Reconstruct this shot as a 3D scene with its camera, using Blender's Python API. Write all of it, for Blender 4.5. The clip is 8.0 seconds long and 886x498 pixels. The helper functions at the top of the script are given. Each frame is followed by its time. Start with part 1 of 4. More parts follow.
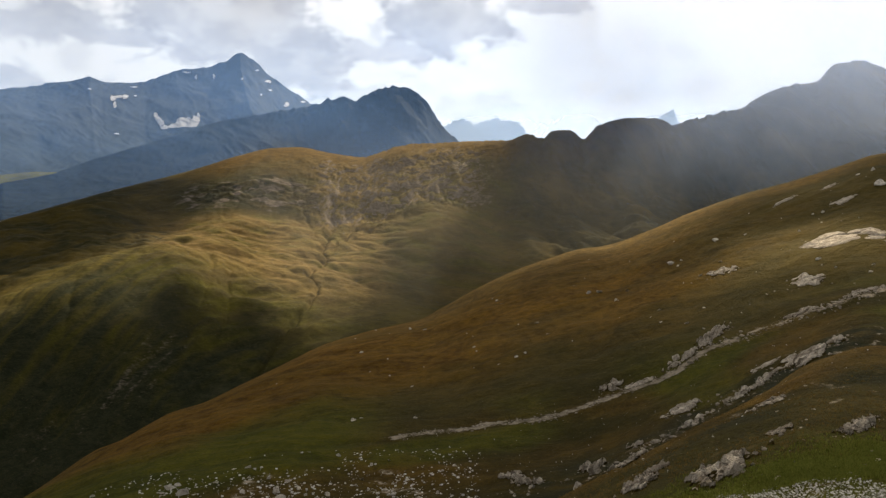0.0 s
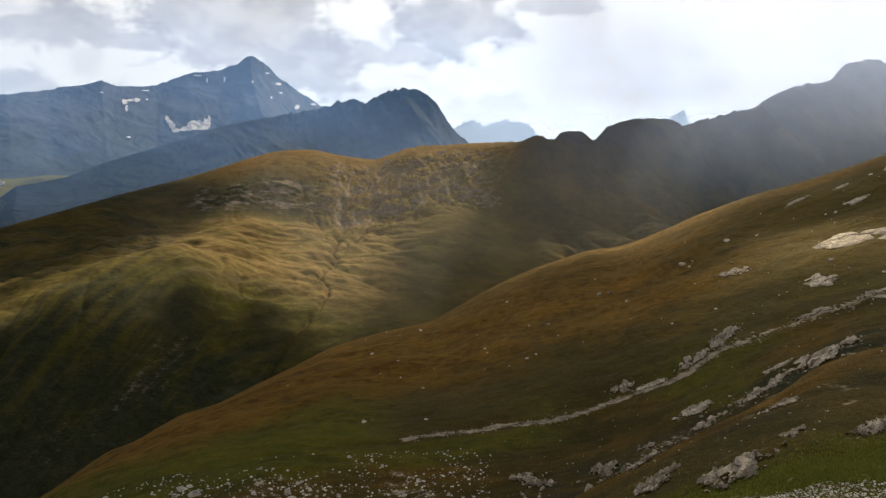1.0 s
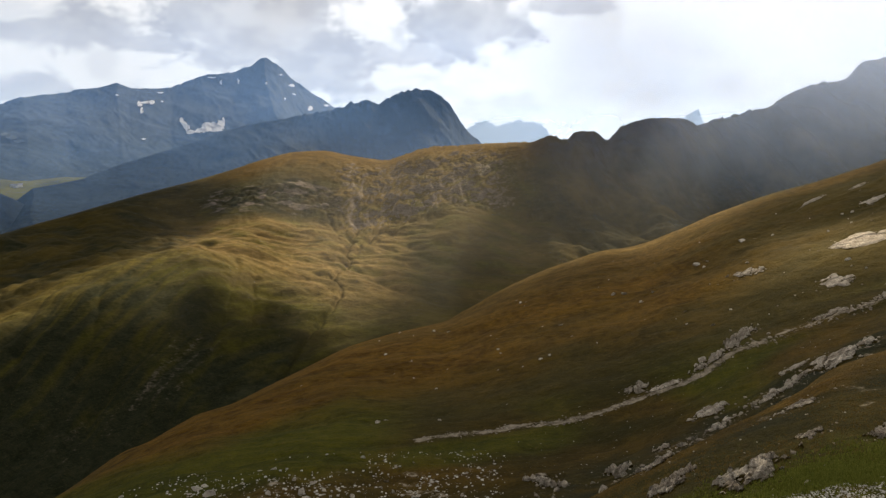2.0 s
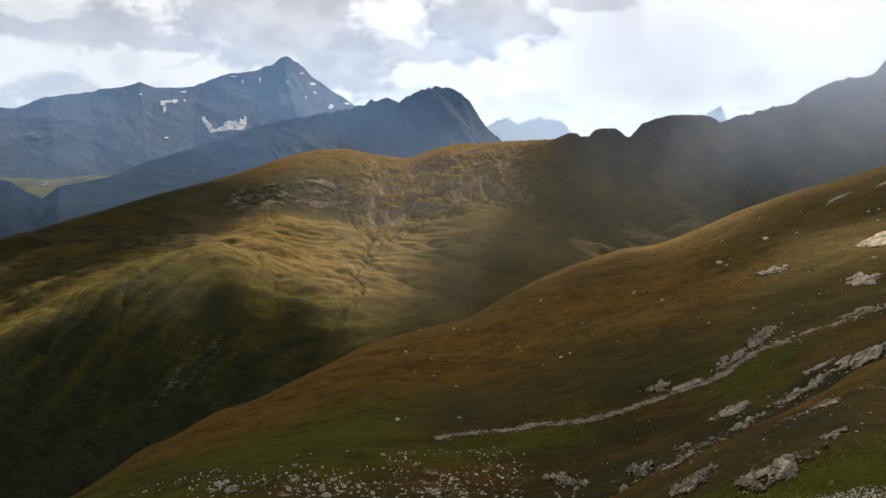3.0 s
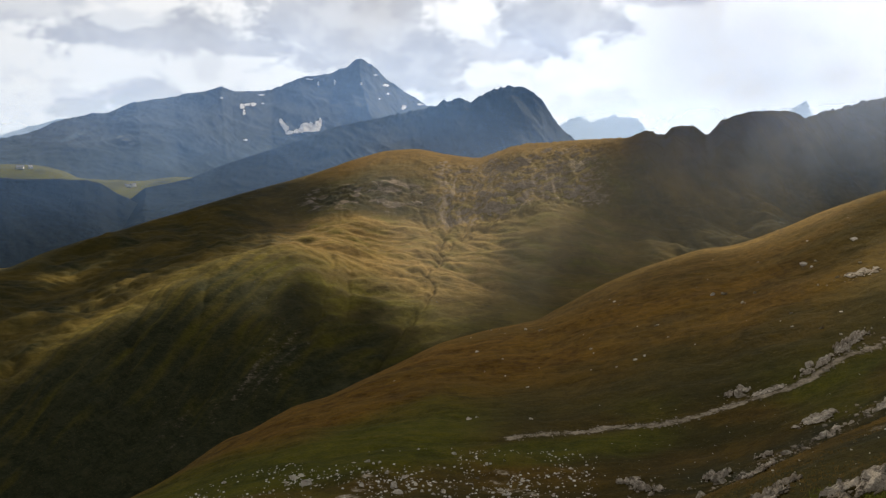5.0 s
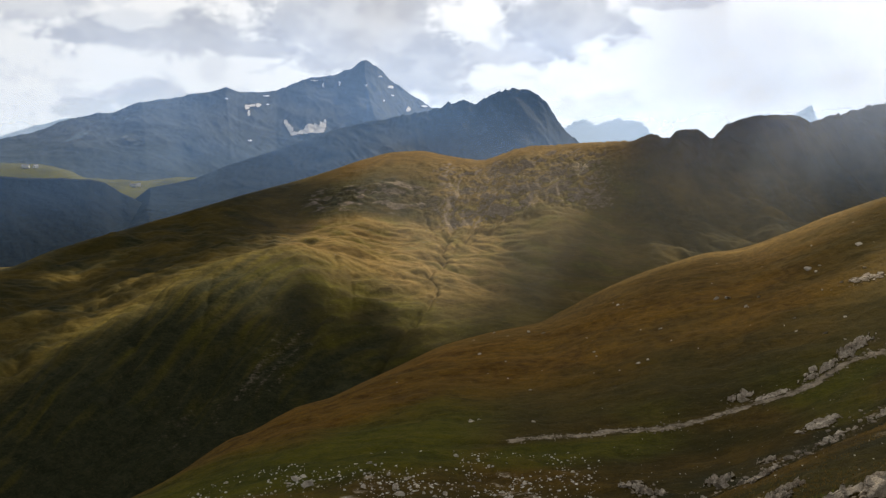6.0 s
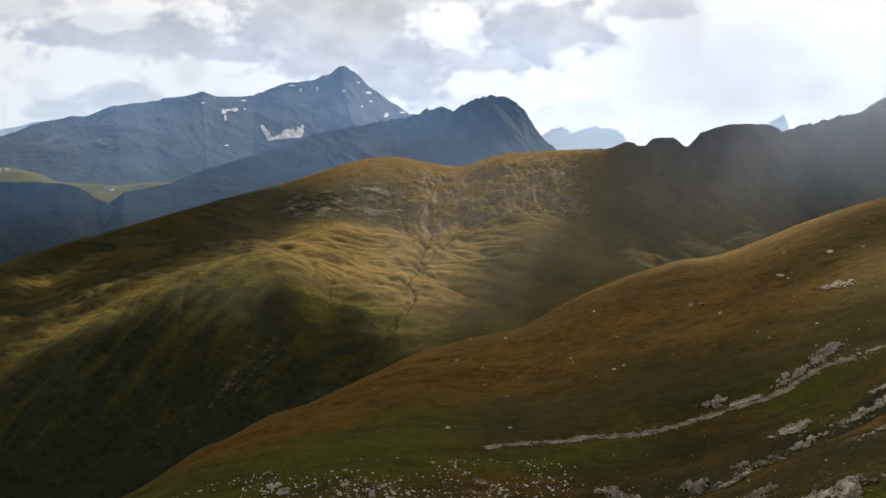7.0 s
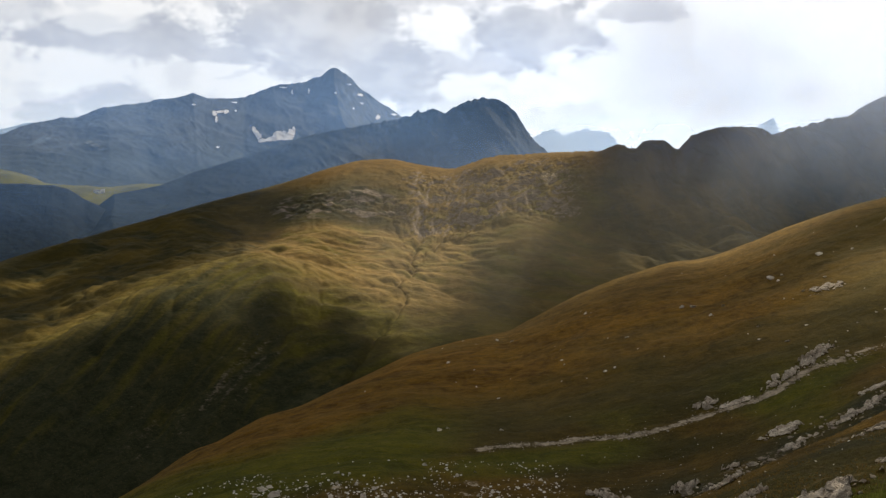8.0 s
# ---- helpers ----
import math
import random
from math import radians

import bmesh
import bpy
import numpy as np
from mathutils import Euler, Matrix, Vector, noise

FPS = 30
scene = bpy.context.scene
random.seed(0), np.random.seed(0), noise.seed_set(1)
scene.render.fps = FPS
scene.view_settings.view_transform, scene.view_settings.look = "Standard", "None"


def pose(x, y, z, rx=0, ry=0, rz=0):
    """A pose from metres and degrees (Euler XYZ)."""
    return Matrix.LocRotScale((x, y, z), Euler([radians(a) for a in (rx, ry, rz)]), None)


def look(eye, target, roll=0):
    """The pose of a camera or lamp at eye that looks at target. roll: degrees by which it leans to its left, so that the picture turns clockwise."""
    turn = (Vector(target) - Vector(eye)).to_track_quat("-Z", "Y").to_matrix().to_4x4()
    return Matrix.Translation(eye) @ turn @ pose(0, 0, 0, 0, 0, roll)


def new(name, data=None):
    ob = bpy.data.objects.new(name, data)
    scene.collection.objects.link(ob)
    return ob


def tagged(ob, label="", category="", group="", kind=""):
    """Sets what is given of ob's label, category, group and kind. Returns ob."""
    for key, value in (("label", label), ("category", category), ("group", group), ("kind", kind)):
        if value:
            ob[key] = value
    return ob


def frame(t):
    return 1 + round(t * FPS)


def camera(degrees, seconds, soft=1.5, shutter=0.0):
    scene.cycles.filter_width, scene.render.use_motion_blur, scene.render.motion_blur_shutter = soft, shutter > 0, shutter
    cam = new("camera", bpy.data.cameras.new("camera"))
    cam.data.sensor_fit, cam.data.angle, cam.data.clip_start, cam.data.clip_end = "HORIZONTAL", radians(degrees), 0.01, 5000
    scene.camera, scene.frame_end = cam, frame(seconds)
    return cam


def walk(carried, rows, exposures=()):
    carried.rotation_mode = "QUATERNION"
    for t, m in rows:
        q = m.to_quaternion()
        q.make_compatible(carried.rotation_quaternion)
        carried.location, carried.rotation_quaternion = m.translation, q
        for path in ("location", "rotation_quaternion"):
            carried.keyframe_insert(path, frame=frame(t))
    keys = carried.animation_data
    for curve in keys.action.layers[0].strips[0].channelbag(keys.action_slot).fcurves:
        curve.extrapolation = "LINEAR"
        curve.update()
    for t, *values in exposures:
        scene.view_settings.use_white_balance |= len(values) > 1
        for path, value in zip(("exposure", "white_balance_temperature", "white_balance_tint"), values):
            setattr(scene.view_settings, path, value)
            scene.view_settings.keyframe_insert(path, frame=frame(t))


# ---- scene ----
cam = camera(61.0, 8.0, 1.3)
# seconds, yaw, pitch, roll: the camera turns on the spot, at the origin
TURNS = [
    (0.0, 0.0, -7.1, 0.0), (0.5, 0.398, -6.954, 0.029), (1.0, 0.749, -6.973, 0.27), (1.5, 1.252, -6.878, 0.41),
    (1.7, 1.42, -6.89, 0.44), (2.8, 2.88, -7.04, 0.62), (3.0, 3.256, -7.077, 0.631), (3.5, 4.89, -7.223, 0.65),
    (4.0, 6.165, -7.178, 0.693), (4.5, 7.53, -7.108, 0.884), (5.0, 8.691, -7.012, 1.095), (5.2, 9.13, -7.0, 1.11),
    (5.7, 9.3, -6.93, 0.9), (6.3, 8.37, -6.74, 0.46), (6.5, 7.888, -6.624, 0.359), (7.0, 7.328, -6.4, 0.323),
    (7.5, 6.962, -6.281, 0.326), (8.0, 6.689, -6.239, 0.243),
]
walk(cam, [(t, pose(0, 0, 0, 90 + pitch, roll, yaw)) for t, yaw, pitch, roll in TURNS])

# ---------------------------------------------------------------- light
SUN_BEARING, SUN_HEIGHT = 14.0, 40.0       # degrees right of the first view, degrees up
sun_way = Vector((math.sin(radians(SUN_BEARING)) * math.cos(radians(SUN_HEIGHT)),
                  math.cos(radians(SUN_BEARING)) * math.cos(radians(SUN_HEIGHT)), math.sin(radians(SUN_HEIGHT))))
sun_data = bpy.data.lights.new("sun", "SUN")
sun_data.energy, sun_data.angle, sun_data.color = 5.0, radians(0.9), (1.0, 0.84, 0.58)
sun = new("sun", sun_data)
sun.matrix_world = look(sun_way * 900, (0, 0, 0))
scene.view_settings.exposure = 0.58


class Nodes:
    """Short hand for building a node tree."""

    def __init__(self, tree):
        self.tree = tree
        tree.nodes.clear()

    def put(self, slot, value):
        if isinstance(value, bpy.types.NodeSocket):
            self.tree.links.new(value, slot)
        elif isinstance(value, tuple) and len(value) == 3 and slot.type == "RGBA":
            slot.default_value = (*value, 1)
        else:
            slot.default_value = value

    def math(self, op, a, b=0.0, c=0.0, clamp=False):
        node = self.tree.nodes.new("ShaderNodeMath")
        node.operation, node.use_clamp = op, clamp
        for slot, value in zip(node.inputs, (a, b, c)):
            self.put(slot, value)
        return node.outputs[0]

    def mix(self, factor, a, b, blend="MIX"):
        node = self.tree.nodes.new("ShaderNodeMix")
        node.data_type, node.blend_type, node.clamp_factor = "RGBA", blend, True
        self.put(node.inputs["Factor"], factor)
        self.put(node.inputs[6], a)
        self.put(node.inputs[7], b)
        return node.outputs[2]

    def ramp(self, value, low, high, a=0.0, b=1.0):
        node = self.tree.nodes.new("ShaderNodeMapRange")
        node.interpolation_type = "SMOOTHSTEP"
        for slot, v in zip(node.inputs, (value, low, high, a, b)):
            self.put(slot, v)
        return node.outputs[0]

    def noise(self, vector, scale, detail=5.0, rough=0.55, distort=0.0):
        node = self.tree.nodes.new("ShaderNodeTexNoise")
        for key, value in (("Vector", vector), ("Scale", scale), ("Detail", detail), ("Roughness", rough), ("Distortion", distort)):
            self.put(node.inputs[key], value)
        return node.outputs[0]

    def attr(self, name):
        node = self.tree.nodes.new("ShaderNodeAttribute")
        node.attribute_name = name
        return node.outputs["Fac"]

    def stretch(self, vector, scale):
        node = self.tree.nodes.new("ShaderNodeVectorMath")
        node.operation = "MULTIPLY"
        self.put(node.inputs[0], vector)
        node.inputs[1].default_value = scale
        return node.outputs[0]

    def place(self):
        return self.tree.nodes.new("ShaderNodeNewGeometry").outputs["Position"]


# the cloud banks of the sky: bearing, height, half width, half depth (degrees), weight
CLOUD_BANKS = [
    (-28.0, 8.7, 8.6, 1.9, 0.80), (-23.0, 8.0, 4.6, 0.9, 0.75), (-15.3, 9.8, 7.8, 4.0, 0.66), (-10.4, 6.5, 4.4, 2.0, 0.72), (0.0, 9.6, 5.6, 3.0, 0.78),
    (-4.0, 7.7, 5.5, 1.1, 0.66), (-30.0, 4.7, 3.3, 1.2, 0.62), (-34.3, 3.7, 2.2, 0.7, 0.55), (-25.5, 6.5, 1.6, 1.7, 0.30),
    (16.7, 5.0, 3.2, 1.3, 0.15), (3.2, 3.4, 3.6, 1.5, 0.36), (7.8, 11.0, 4.0, 1.0, 0.55), (-37.0, 10.4, 5.0, 1.3, 0.5), (-14.0, 13.0, 24.0, 2.4, 0.6),
]
# brighter openings between them
CLOUD_GAPS = [(-30.5, 10.3, 2.6, 1.5, 0.9), (-5.2, 8.8, 1.1, 1.2, 0.7), (-22.0, 6.3, 3.2, 1.2, 0.6)]


def sky_world():
    """Broken summer cloud, thin and bright towards the sun, over a clear sky."""
    world = bpy.data.worlds.new("sky")
    scene.world = world
    world.use_nodes = True
    n = Nodes(world.node_tree)
    way = n.tree.nodes.new("ShaderNodeTexCoord").outputs["Generated"]
    split = n.tree.nodes.new("ShaderNodeSeparateXYZ")
    n.put(split.inputs[0], way)
    sx, sy, sz = split.outputs
    blue = n.tree.nodes.new("ShaderNodeTexSky")
    blue.sky_type, blue.sun_disc = "NISHITA", False
    blue.sun_elevation, blue.sun_rotation, blue.altitude = radians(SUN_HEIGHT), radians(SUN_BEARING), 2300
    clear = n.tree.nodes.new("ShaderNodeBackground")
    n.put(clear.inputs["Color"], blue.outputs[0])
    clear.inputs["Strength"].default_value = 0.1
    flat = n.stretch(way, (1.0, 1.0, 1.55))
    body = n.noise(flat, 6.5, 8.0, 0.58, 0.3)
    billow = n.noise(flat, 17.0, 8.0, 0.62, 0.2)
    wisp = n.noise(n.stretch(way, (1.0, 1.0, 1.6)), 40.0, 5.0, 0.6)
    swell = n.math("ADD", n.math("MULTIPLY", n.math("SUBTRACT", body, 0.5), 0.9),
                   n.math("ADD", n.math("MULTIPLY", n.math("SUBTRACT", billow, 0.5), 1.6), n.math("MULTIPLY", n.math("SUBTRACT", wisp, 0.5), 0.9)))
    deg = 180 / math.pi
    bearing = n.math("MULTIPLY", n.math("ARCTAN2", sx, sy), deg)
    height = n.math("MULTIPLY", n.math("ARCSINE", sz), deg)
    def mass(cb, ch, wb, wh, weight):
        across = n.math("DIVIDE", n.math("SUBTRACT", bearing, cb), wb)
        up = n.math("DIVIDE", n.math("SUBTRACT", height, ch), wh)
        inside = n.math("SUBTRACT", 1.0, n.math("SQRT", n.math("ADD", n.math("MULTIPLY", across, across), n.math("MULTIPLY", up, up))))
        return n.math("MULTIPLY", n.ramp(n.math("ADD", inside, swell), -0.06, 0.36), weight)

    bank, gap = 0.0, 0.0
    for item in CLOUD_BANKS:
        bank = n.math("MAXIMUM", bank, mass(*item))
    for item in CLOUD_GAPS:
        gap = n.math("MAXIMUM", gap, mass(*item))
    bank = n.math("MULTIPLY", bank, n.math("SUBTRACT", 1.0, gap))
    # overhead and behind, one thick grey deck
    deck = n.ramp(n.math("ADD", height, n.math("MULTIPLY", swell, 14.0)), 15.0, 30.0)
    away = n.ramp(n.math("ABSOLUTE", bearing), 60.0, 120.0)
    deck = n.math("MAXIMUM", deck, away)
    bright = n.mix(n.ramp(bearing, -34.0, 4.0), (0.67, 0.65, 0.61), (0.76, 0.745, 0.73))
    puffs = n.mix(n.math("MULTIPLY", n.ramp(swell, 0.0, 0.14), 0.5), bright, (0.50, 0.50, 0.505))
    puffs = n.mix(n.ramp(bearing, -8.0, 6.0), puffs, bright)
    colour = n.mix(n.math("MULTIPLY", bank, n.ramp(billow, 0.3, 0.7, 0.75, 1.15)), puffs, (0.340, 0.338, 0.350))
    colour = n.mix(deck, colour, n.mix(n.ramp(swell, -0.3, 0.3), (0.375, 0.363, 0.338), (0.234, 0.226, 0.210)))
    cloud = n.tree.nodes.new("ShaderNodeBackground")
    n.put(cloud.inputs["Color"], colour)
    cloud.inputs["Strength"].default_value = 1.0
    both = n.tree.nodes.new("ShaderNodeMixShader")
    both.inputs[0].default_value = 0.93
    n.put(both.inputs[1], clear.outputs[0])
    n.put(both.inputs[2], cloud.outputs[0])
    out = n.tree.nodes.new("ShaderNodeOutputWorld")
    n.put(out.inputs["Surface"], both.outputs[0])


sky_world()


# ---------------------------------------------------------------- materials
def surface(name):
    """A node material with one principled surface. Returns material, nodes, surface, position."""
    material = bpy.data.materials.new(name)
    material.use_nodes = True
    n = Nodes(material.node_tree)
    bsdf = n.tree.nodes.new("ShaderNodeBsdfPrincipled")
    out = n.tree.nodes.new("ShaderNodeOutputMaterial")
    n.put(out.inputs["Surface"], bsdf.outputs[0])
    bsdf.inputs["Roughness"].default_value = 0.9
    bsdf.inputs["Specular IOR Level"].default_value = 0.04
    return material, n, bsdf, n.place()


def bump(n, bsdf, height, distance, strength=1.0):
    node = n.tree.nodes.new("ShaderNodeBump")
    n.put(node.inputs["Height"], height)
    node.inputs["Distance"].default_value = distance
    node.inputs["Strength"].default_value = strength
    n.put(bsdf.inputs["Normal"], node.outputs[0])


def alpine_ground():
    """Turf in several colours, bare rock, scree and gravel, by the masks on the mesh; two masks also paint sun and
    shade.
    """
    material, n, bsdf, at = surface("alpine_turf_and_rock")
    broad, mid = n.noise(at, 0.012, 6, 0.6), n.noise(n.stretch(at, (1.0, 1.6, 1.6)), 0.07, 7, 0.62, 0.6)
    fine, tuft = n.noise(at, 0.45, 8, 0.68), n.noise(at, 3.2, 7, 0.72)
    trodden = n.noise(n.stretch(at, (0.10, 0.10, 1.3)), 1.0, 6, 0.65, 0.5)
    tone = n.math("ADD", n.math("ADD", n.math("MULTIPLY", mid, 0.35), n.math("MULTIPLY", fine, 0.35)), n.math("MULTIPLY", trodden, 0.30))
    turf = n.mix(n.ramp(n.math("ADD", n.math("MULTIPLY", broad, 0.5), n.math("MULTIPLY", tone, 0.5)), 0.38, 0.62), (0.034, 0.031, 0.007), (0.105, 0.076, 0.017))
    brown = n.mix(n.ramp(tone, 0.38, 0.62), (0.072, 0.037, 0.004), (0.210, 0.115, 0.014))
    lush = n.mix(n.ramp(tone, 0.36, 0.64), (0.040, 0.047, 0.004), (0.115, 0.108, 0.008))
    straw_sun = n.mix(n.ramp(tone, 0.36, 0.64), (0.115, 0.078, 0.024), (0.26, 0.175, 0.058))
    stone = n.mix(n.ramp(n.math("ADD", n.math("MULTIPLY", fine, 0.6), n.math("MULTIPLY", tuft, 0.4)), 0.38, 0.62), (0.13, 0.105, 0.075), (0.38, 0.325, 0.255))
    base = n.mix(n.attr("brown"), turf, brown)
    base = n.mix(n.attr("straw_sun"), base, straw_sun)
    base = n.mix(n.attr("lush"), base, lush)
    # dark heath colour, which also serves as painted shade
    base = n.mix(n.attr("heath_shade"), base, n.mix(n.ramp(tone, 0.38, 0.62), (0.013, 0.018, 0.009), (0.040, 0.042, 0.021)))
    # dry heather stalks and hollows between the tufts
    base = n.mix(n.math("MULTIPLY", n.ramp(tuft, 0.42, 0.60), 0.7), base, n.mix(0.65, base, (0.012, 0.010, 0.005)))
    base = n.mix(n.math("MULTIPLY", n.ramp(n.noise(at, 1.1, 4, 0.6), 0.58, 0.75), 0.45), base, (0.17, 0.12, 0.055))
    crag = n.mix(n.ramp(tone, 0.38, 0.62), (0.075, 0.060, 0.047), (0.235, 0.190, 0.155))
    base = n.mix(n.ramp(n.math("ADD", n.attr("crag"), n.math("MULTIPLY", n.math("SUBTRACT", tone, 0.5), 1.6)), 0.25, 0.75), base, crag)
    patch = n.ramp(n.math("ADD", n.attr("rock"), n.math("MULTIPLY", n.math("SUBTRACT", fine, 0.5), 1.5)), 0.40, 0.60)
    base = n.mix(patch, base, stone)
    grit = n.tree.nodes.new("ShaderNodeTexVoronoi")
    n.put(grit.inputs["Vector"], at)
    grit.inputs["Scale"].default_value = 16.0
    pebble = n.mix(n.ramp(grit.outputs["Distance"], 0.1, 0.6), n.mix(grit.outputs["Color"], (0.30, 0.29, 0.28), (0.46, 0.45, 0.44)), (0.15, 0.145, 0.14))
    base = n.mix(n.attr("gravel"), base, pebble)
    n.put(bsdf.inputs["Base Color"], base)
    bump(n, bsdf, n.math("ADD", n.math("ADD", n.math("MULTIPLY", fine, 1.0), n.math("MULTIPLY", mid, 3.0)), n.math("MULTIPLY", tuft, 0.3)), 0.55)
    return material


def mountain_rock(name, dark, light, wood=(0.02, 0.03, 0.03), tree_line=-999.0, depth=5.0):
    """Weathered crag with paler scree in runs down the fall line; woods and heather cover it below the tree line."""
    material, n, bsdf, at = surface(name)
    broad, fine = n.noise(at, 0.005, 7, 0.62, 0.5), n.noise(n.stretch(at, (1, 1, 0.6)), 0.03, 9, 0.68, 0.4)
    tone = n.math("ADD", n.math("MULTIPLY", broad, 0.55), n.math("MULTIPLY", fine, 0.45))
    base = n.mix(n.ramp(tone, 0.36, 0.64), dark, light)
    run = n.noise(n.stretch(at, (1.0, 0.5, 0.42)), 0.016, 6, 0.6, 0.8)
    base = n.mix(n.math("MULTIPLY", n.ramp(run, 0.57, 0.72), 0.5), base, tuple(min(1.0, 2.1 * c) for c in light))
    split = n.tree.nodes.new("ShaderNodeSeparateXYZ")
    n.put(split.inputs[0], at)
    cover = n.ramp(n.math("ADD", split.outputs[2], n.math("MULTIPLY", n.math("SUBTRACT", broad, 0.5), 320.0)), tree_line + 70.0, tree_line - 70.0)
    trees = n.mix(n.ramp(n.noise(at, 0.09, 5, 0.7), 0.4, 0.62), wood, tuple(2.0 * c for c in wood))
    base = n.mix(cover, base, trees)
    n.put(bsdf.inputs["Base Color"], base)
    bump(n, bsdf, n.math("ADD", fine, n.math("MULTIPLY", broad, 2.0)), depth)
    return material


def old_snow():
    material, n, bsdf, at = surface("old_snow")
    n.put(bsdf.inputs["Base Color"], n.mix(n.ramp(n.noise(at, 0.05, 6, 0.6), 0.35, 0.7), (0.50, 0.49, 0.50), (0.66, 0.67, 0.70)))
    return material


SNOW_WHITE = old_snow()
GROUND = alpine_ground()
# part of the blue haze is mixed into these rock and wood colours
ROCK_PEAK = mountain_rock("hazed_snowy_rock", (0.034, 0.045, 0.062), (0.056, 0.070, 0.090), (0.020, 0.027, 0.032), 90.0, 2.5)
ROCK_SECOND = mountain_rock("hazed_crag", (0.012, 0.022, 0.038), (0.030, 0.046, 0.070), (0.005, 0.009, 0.013), 20.0, 4.0)
# pale blue stands in for thick distance haze over plain grey rock
ROCK_HAZED = mountain_rock("haze_tinted_distant_rock", (0.30, 0.42, 0.52), (0.42, 0.52, 0.60))
WOODED = mountain_rock("hazed_woods", (0.004, 0.008, 0.012), (0.008, 0.013, 0.016), (0.003, 0.006, 0.009), 200.0)
SCREE_GREY = mountain_rock("pale_scree", (0.055, 0.066, 0.08), (0.11, 0.122, 0.13))


# ---------------------------------------------------------------- land
PERM = np.random.RandomState(7).permutation(4096)
PERM = np.concatenate([PERM, PERM])


def grain(x, y, seed=0):
    """Smooth gradient noise on arrays, about -0.7 to 0.7."""
    x, y = np.asarray(x, float) + seed * 17.3, np.asarray(y, float) - seed * 9.7
    xi, yi = np.floor(x).astype(int), np.floor(y).astype(int)
    xf, yf = x - xi, y - yi
    u, v = xf * xf * xf * (xf * (xf * 6 - 15) + 10), yf * yf * yf * (yf * (yf * 6 - 15) + 10)

    def corner(i, j):
        a = PERM[(PERM[(xi + i) & 4095] + yi + j) & 4095] * (2 * math.pi / 4096)
        return np.cos(a) * (xf - i) + np.sin(a) * (yf - j)

    low = corner(0, 0) * (1 - u) + corner(1, 0) * u
    high = corner(0, 1) * (1 - u) + corner(1, 1) * u
    return low * (1 - v) + high * v


def step(x, a, b):
    t = np.clip((np.asarray(x, float) - a) / (b - a), 0, 1)
    return t * t * (3 - 2 * t)


def relief(x, y, r, seed=1):
    """Self-similar roughness, in metres: waves from a third of a metre up, none finer than the land can show there."""
    total = np.zeros_like(x)
    wave = 0.6
    r = np.maximum(r, 0.5)
    while wave < 600:
        weight = step(wave / r, 0.004, 0.012) * (1 - step(wave / r, 0.12, 0.3))
        pick = weight > 1e-3
        total[pick] += weight[pick] * wave * 0.055 * grain(x[pick] / wave, y[pick] / wave, seed)
        wave *= 1.9
    return total


def along(knots, bearing):
    """Range and height on a guide line (bearing, range, height) at the bearings given, closed round the full circle."""
    b, r, z = (np.array(c, float) for c in zip(*knots))
    b, r, z = np.append(b, b[0] + 360), np.append(r, r[0]), np.append(z, z[0])
    bearing = (bearing - b[0]) % 360 + b[0]

    def smooth(v):
        d = np.diff(v) / np.diff(b)
        m = np.concatenate([[0], np.where(d[1:] * d[:-1] > 0, 2 * d[1:] * d[:-1] / (d[1:] + d[:-1] + 1e-12), 0), [0]])
        i = np.clip(np.searchsorted(b, bearing) - 1, 0, len(b) - 2)
        h = b[i + 1] - b[i]
        t = (bearing - b[i]) / h
        return (v[i] * (2 * t**3 - 3 * t**2 + 1) + m[i] * h * (t**3 - 2 * t**2 + t)
                + v[i + 1] * (3 * t**2 - 2 * t**3) + m[i + 1] * h * (t**3 - t**2))

    return smooth(r), smooth(z)


# guide lines of the land: bearing (degrees), range (metres), height (metres from the eye)
FOOT = [(-40, 0.0, -6), (31, 0.0, -6)]
LAYBY = [(-40, 30, -20), (-17, 24, -15), (0, 19, -11.5), (15, 16, -9), (31, 15, -7.6)]
NEAR_SPUR = [(-39.8, 66, -32.6), (-32.2, 60, -30.9), (-17, 48, -26), (-3.8, 40, -21.6), (7.5, 36, -17.7), (11.8, 38, -16.8),
             (16, 40, -15.7), (20, 43, -14.7), (23.7, 48, -14.2), (27.2, 54, -13.4), (31.1, 62, -13.7)]
GULLY = [(-39.8, 72, -35.5), (-17, 58, -32), (-3.8, 50, -29), (7.5, 46, -25.5), (16, 50, -24), (23.7, 58, -21.5), (31.1, 74, -20)]
SCREE = [(-39.6, 85, -38.7), (-29.9, 90, -40.2), (-22.8, 92, -39.3), (-16.8, 95, -39.5), (-10.4, 100, -40.1), (-3.8, 106, -41.3),
         (2.9, 110, -41), (9.5, 114, -39.8), (15, 118, -36.5), (19.8, 125, -32.9), (25.3, 138, -28), (30.9, 150, -23.9)]
HILL_CREST = [(-39.6, 130, -60.5), (-31.6, 146, -61.2), (-29.8, 150, -60.7), (-25.9, 165, -60.6), (-23.8, 174, -61.8), (-20.9, 187, -62.1),
              (-17.5, 204, -64.5), (-13.2, 224, -63.6), (-8.7, 247, -61.7), (-6.5, 258, -61.7), (-2.1, 280, -62.1), (0, 290, -59), (4.3, 307, -49.9),
              (8.5, 324, -43.2), (10.5, 331, -40.5), (12.1, 335, -39.5), (15.6, 342, -32.5), (18.1, 348, -25.4), (21.6, 356, -17.2),
              (24.8, 364, -11.2), (27.5, 372, -5.3), (30.3, 380, 0.6)]
HILL_BACK = [(b, r * 1.22, z - 0.12 * r) for b, r, z in HILL_CREST]
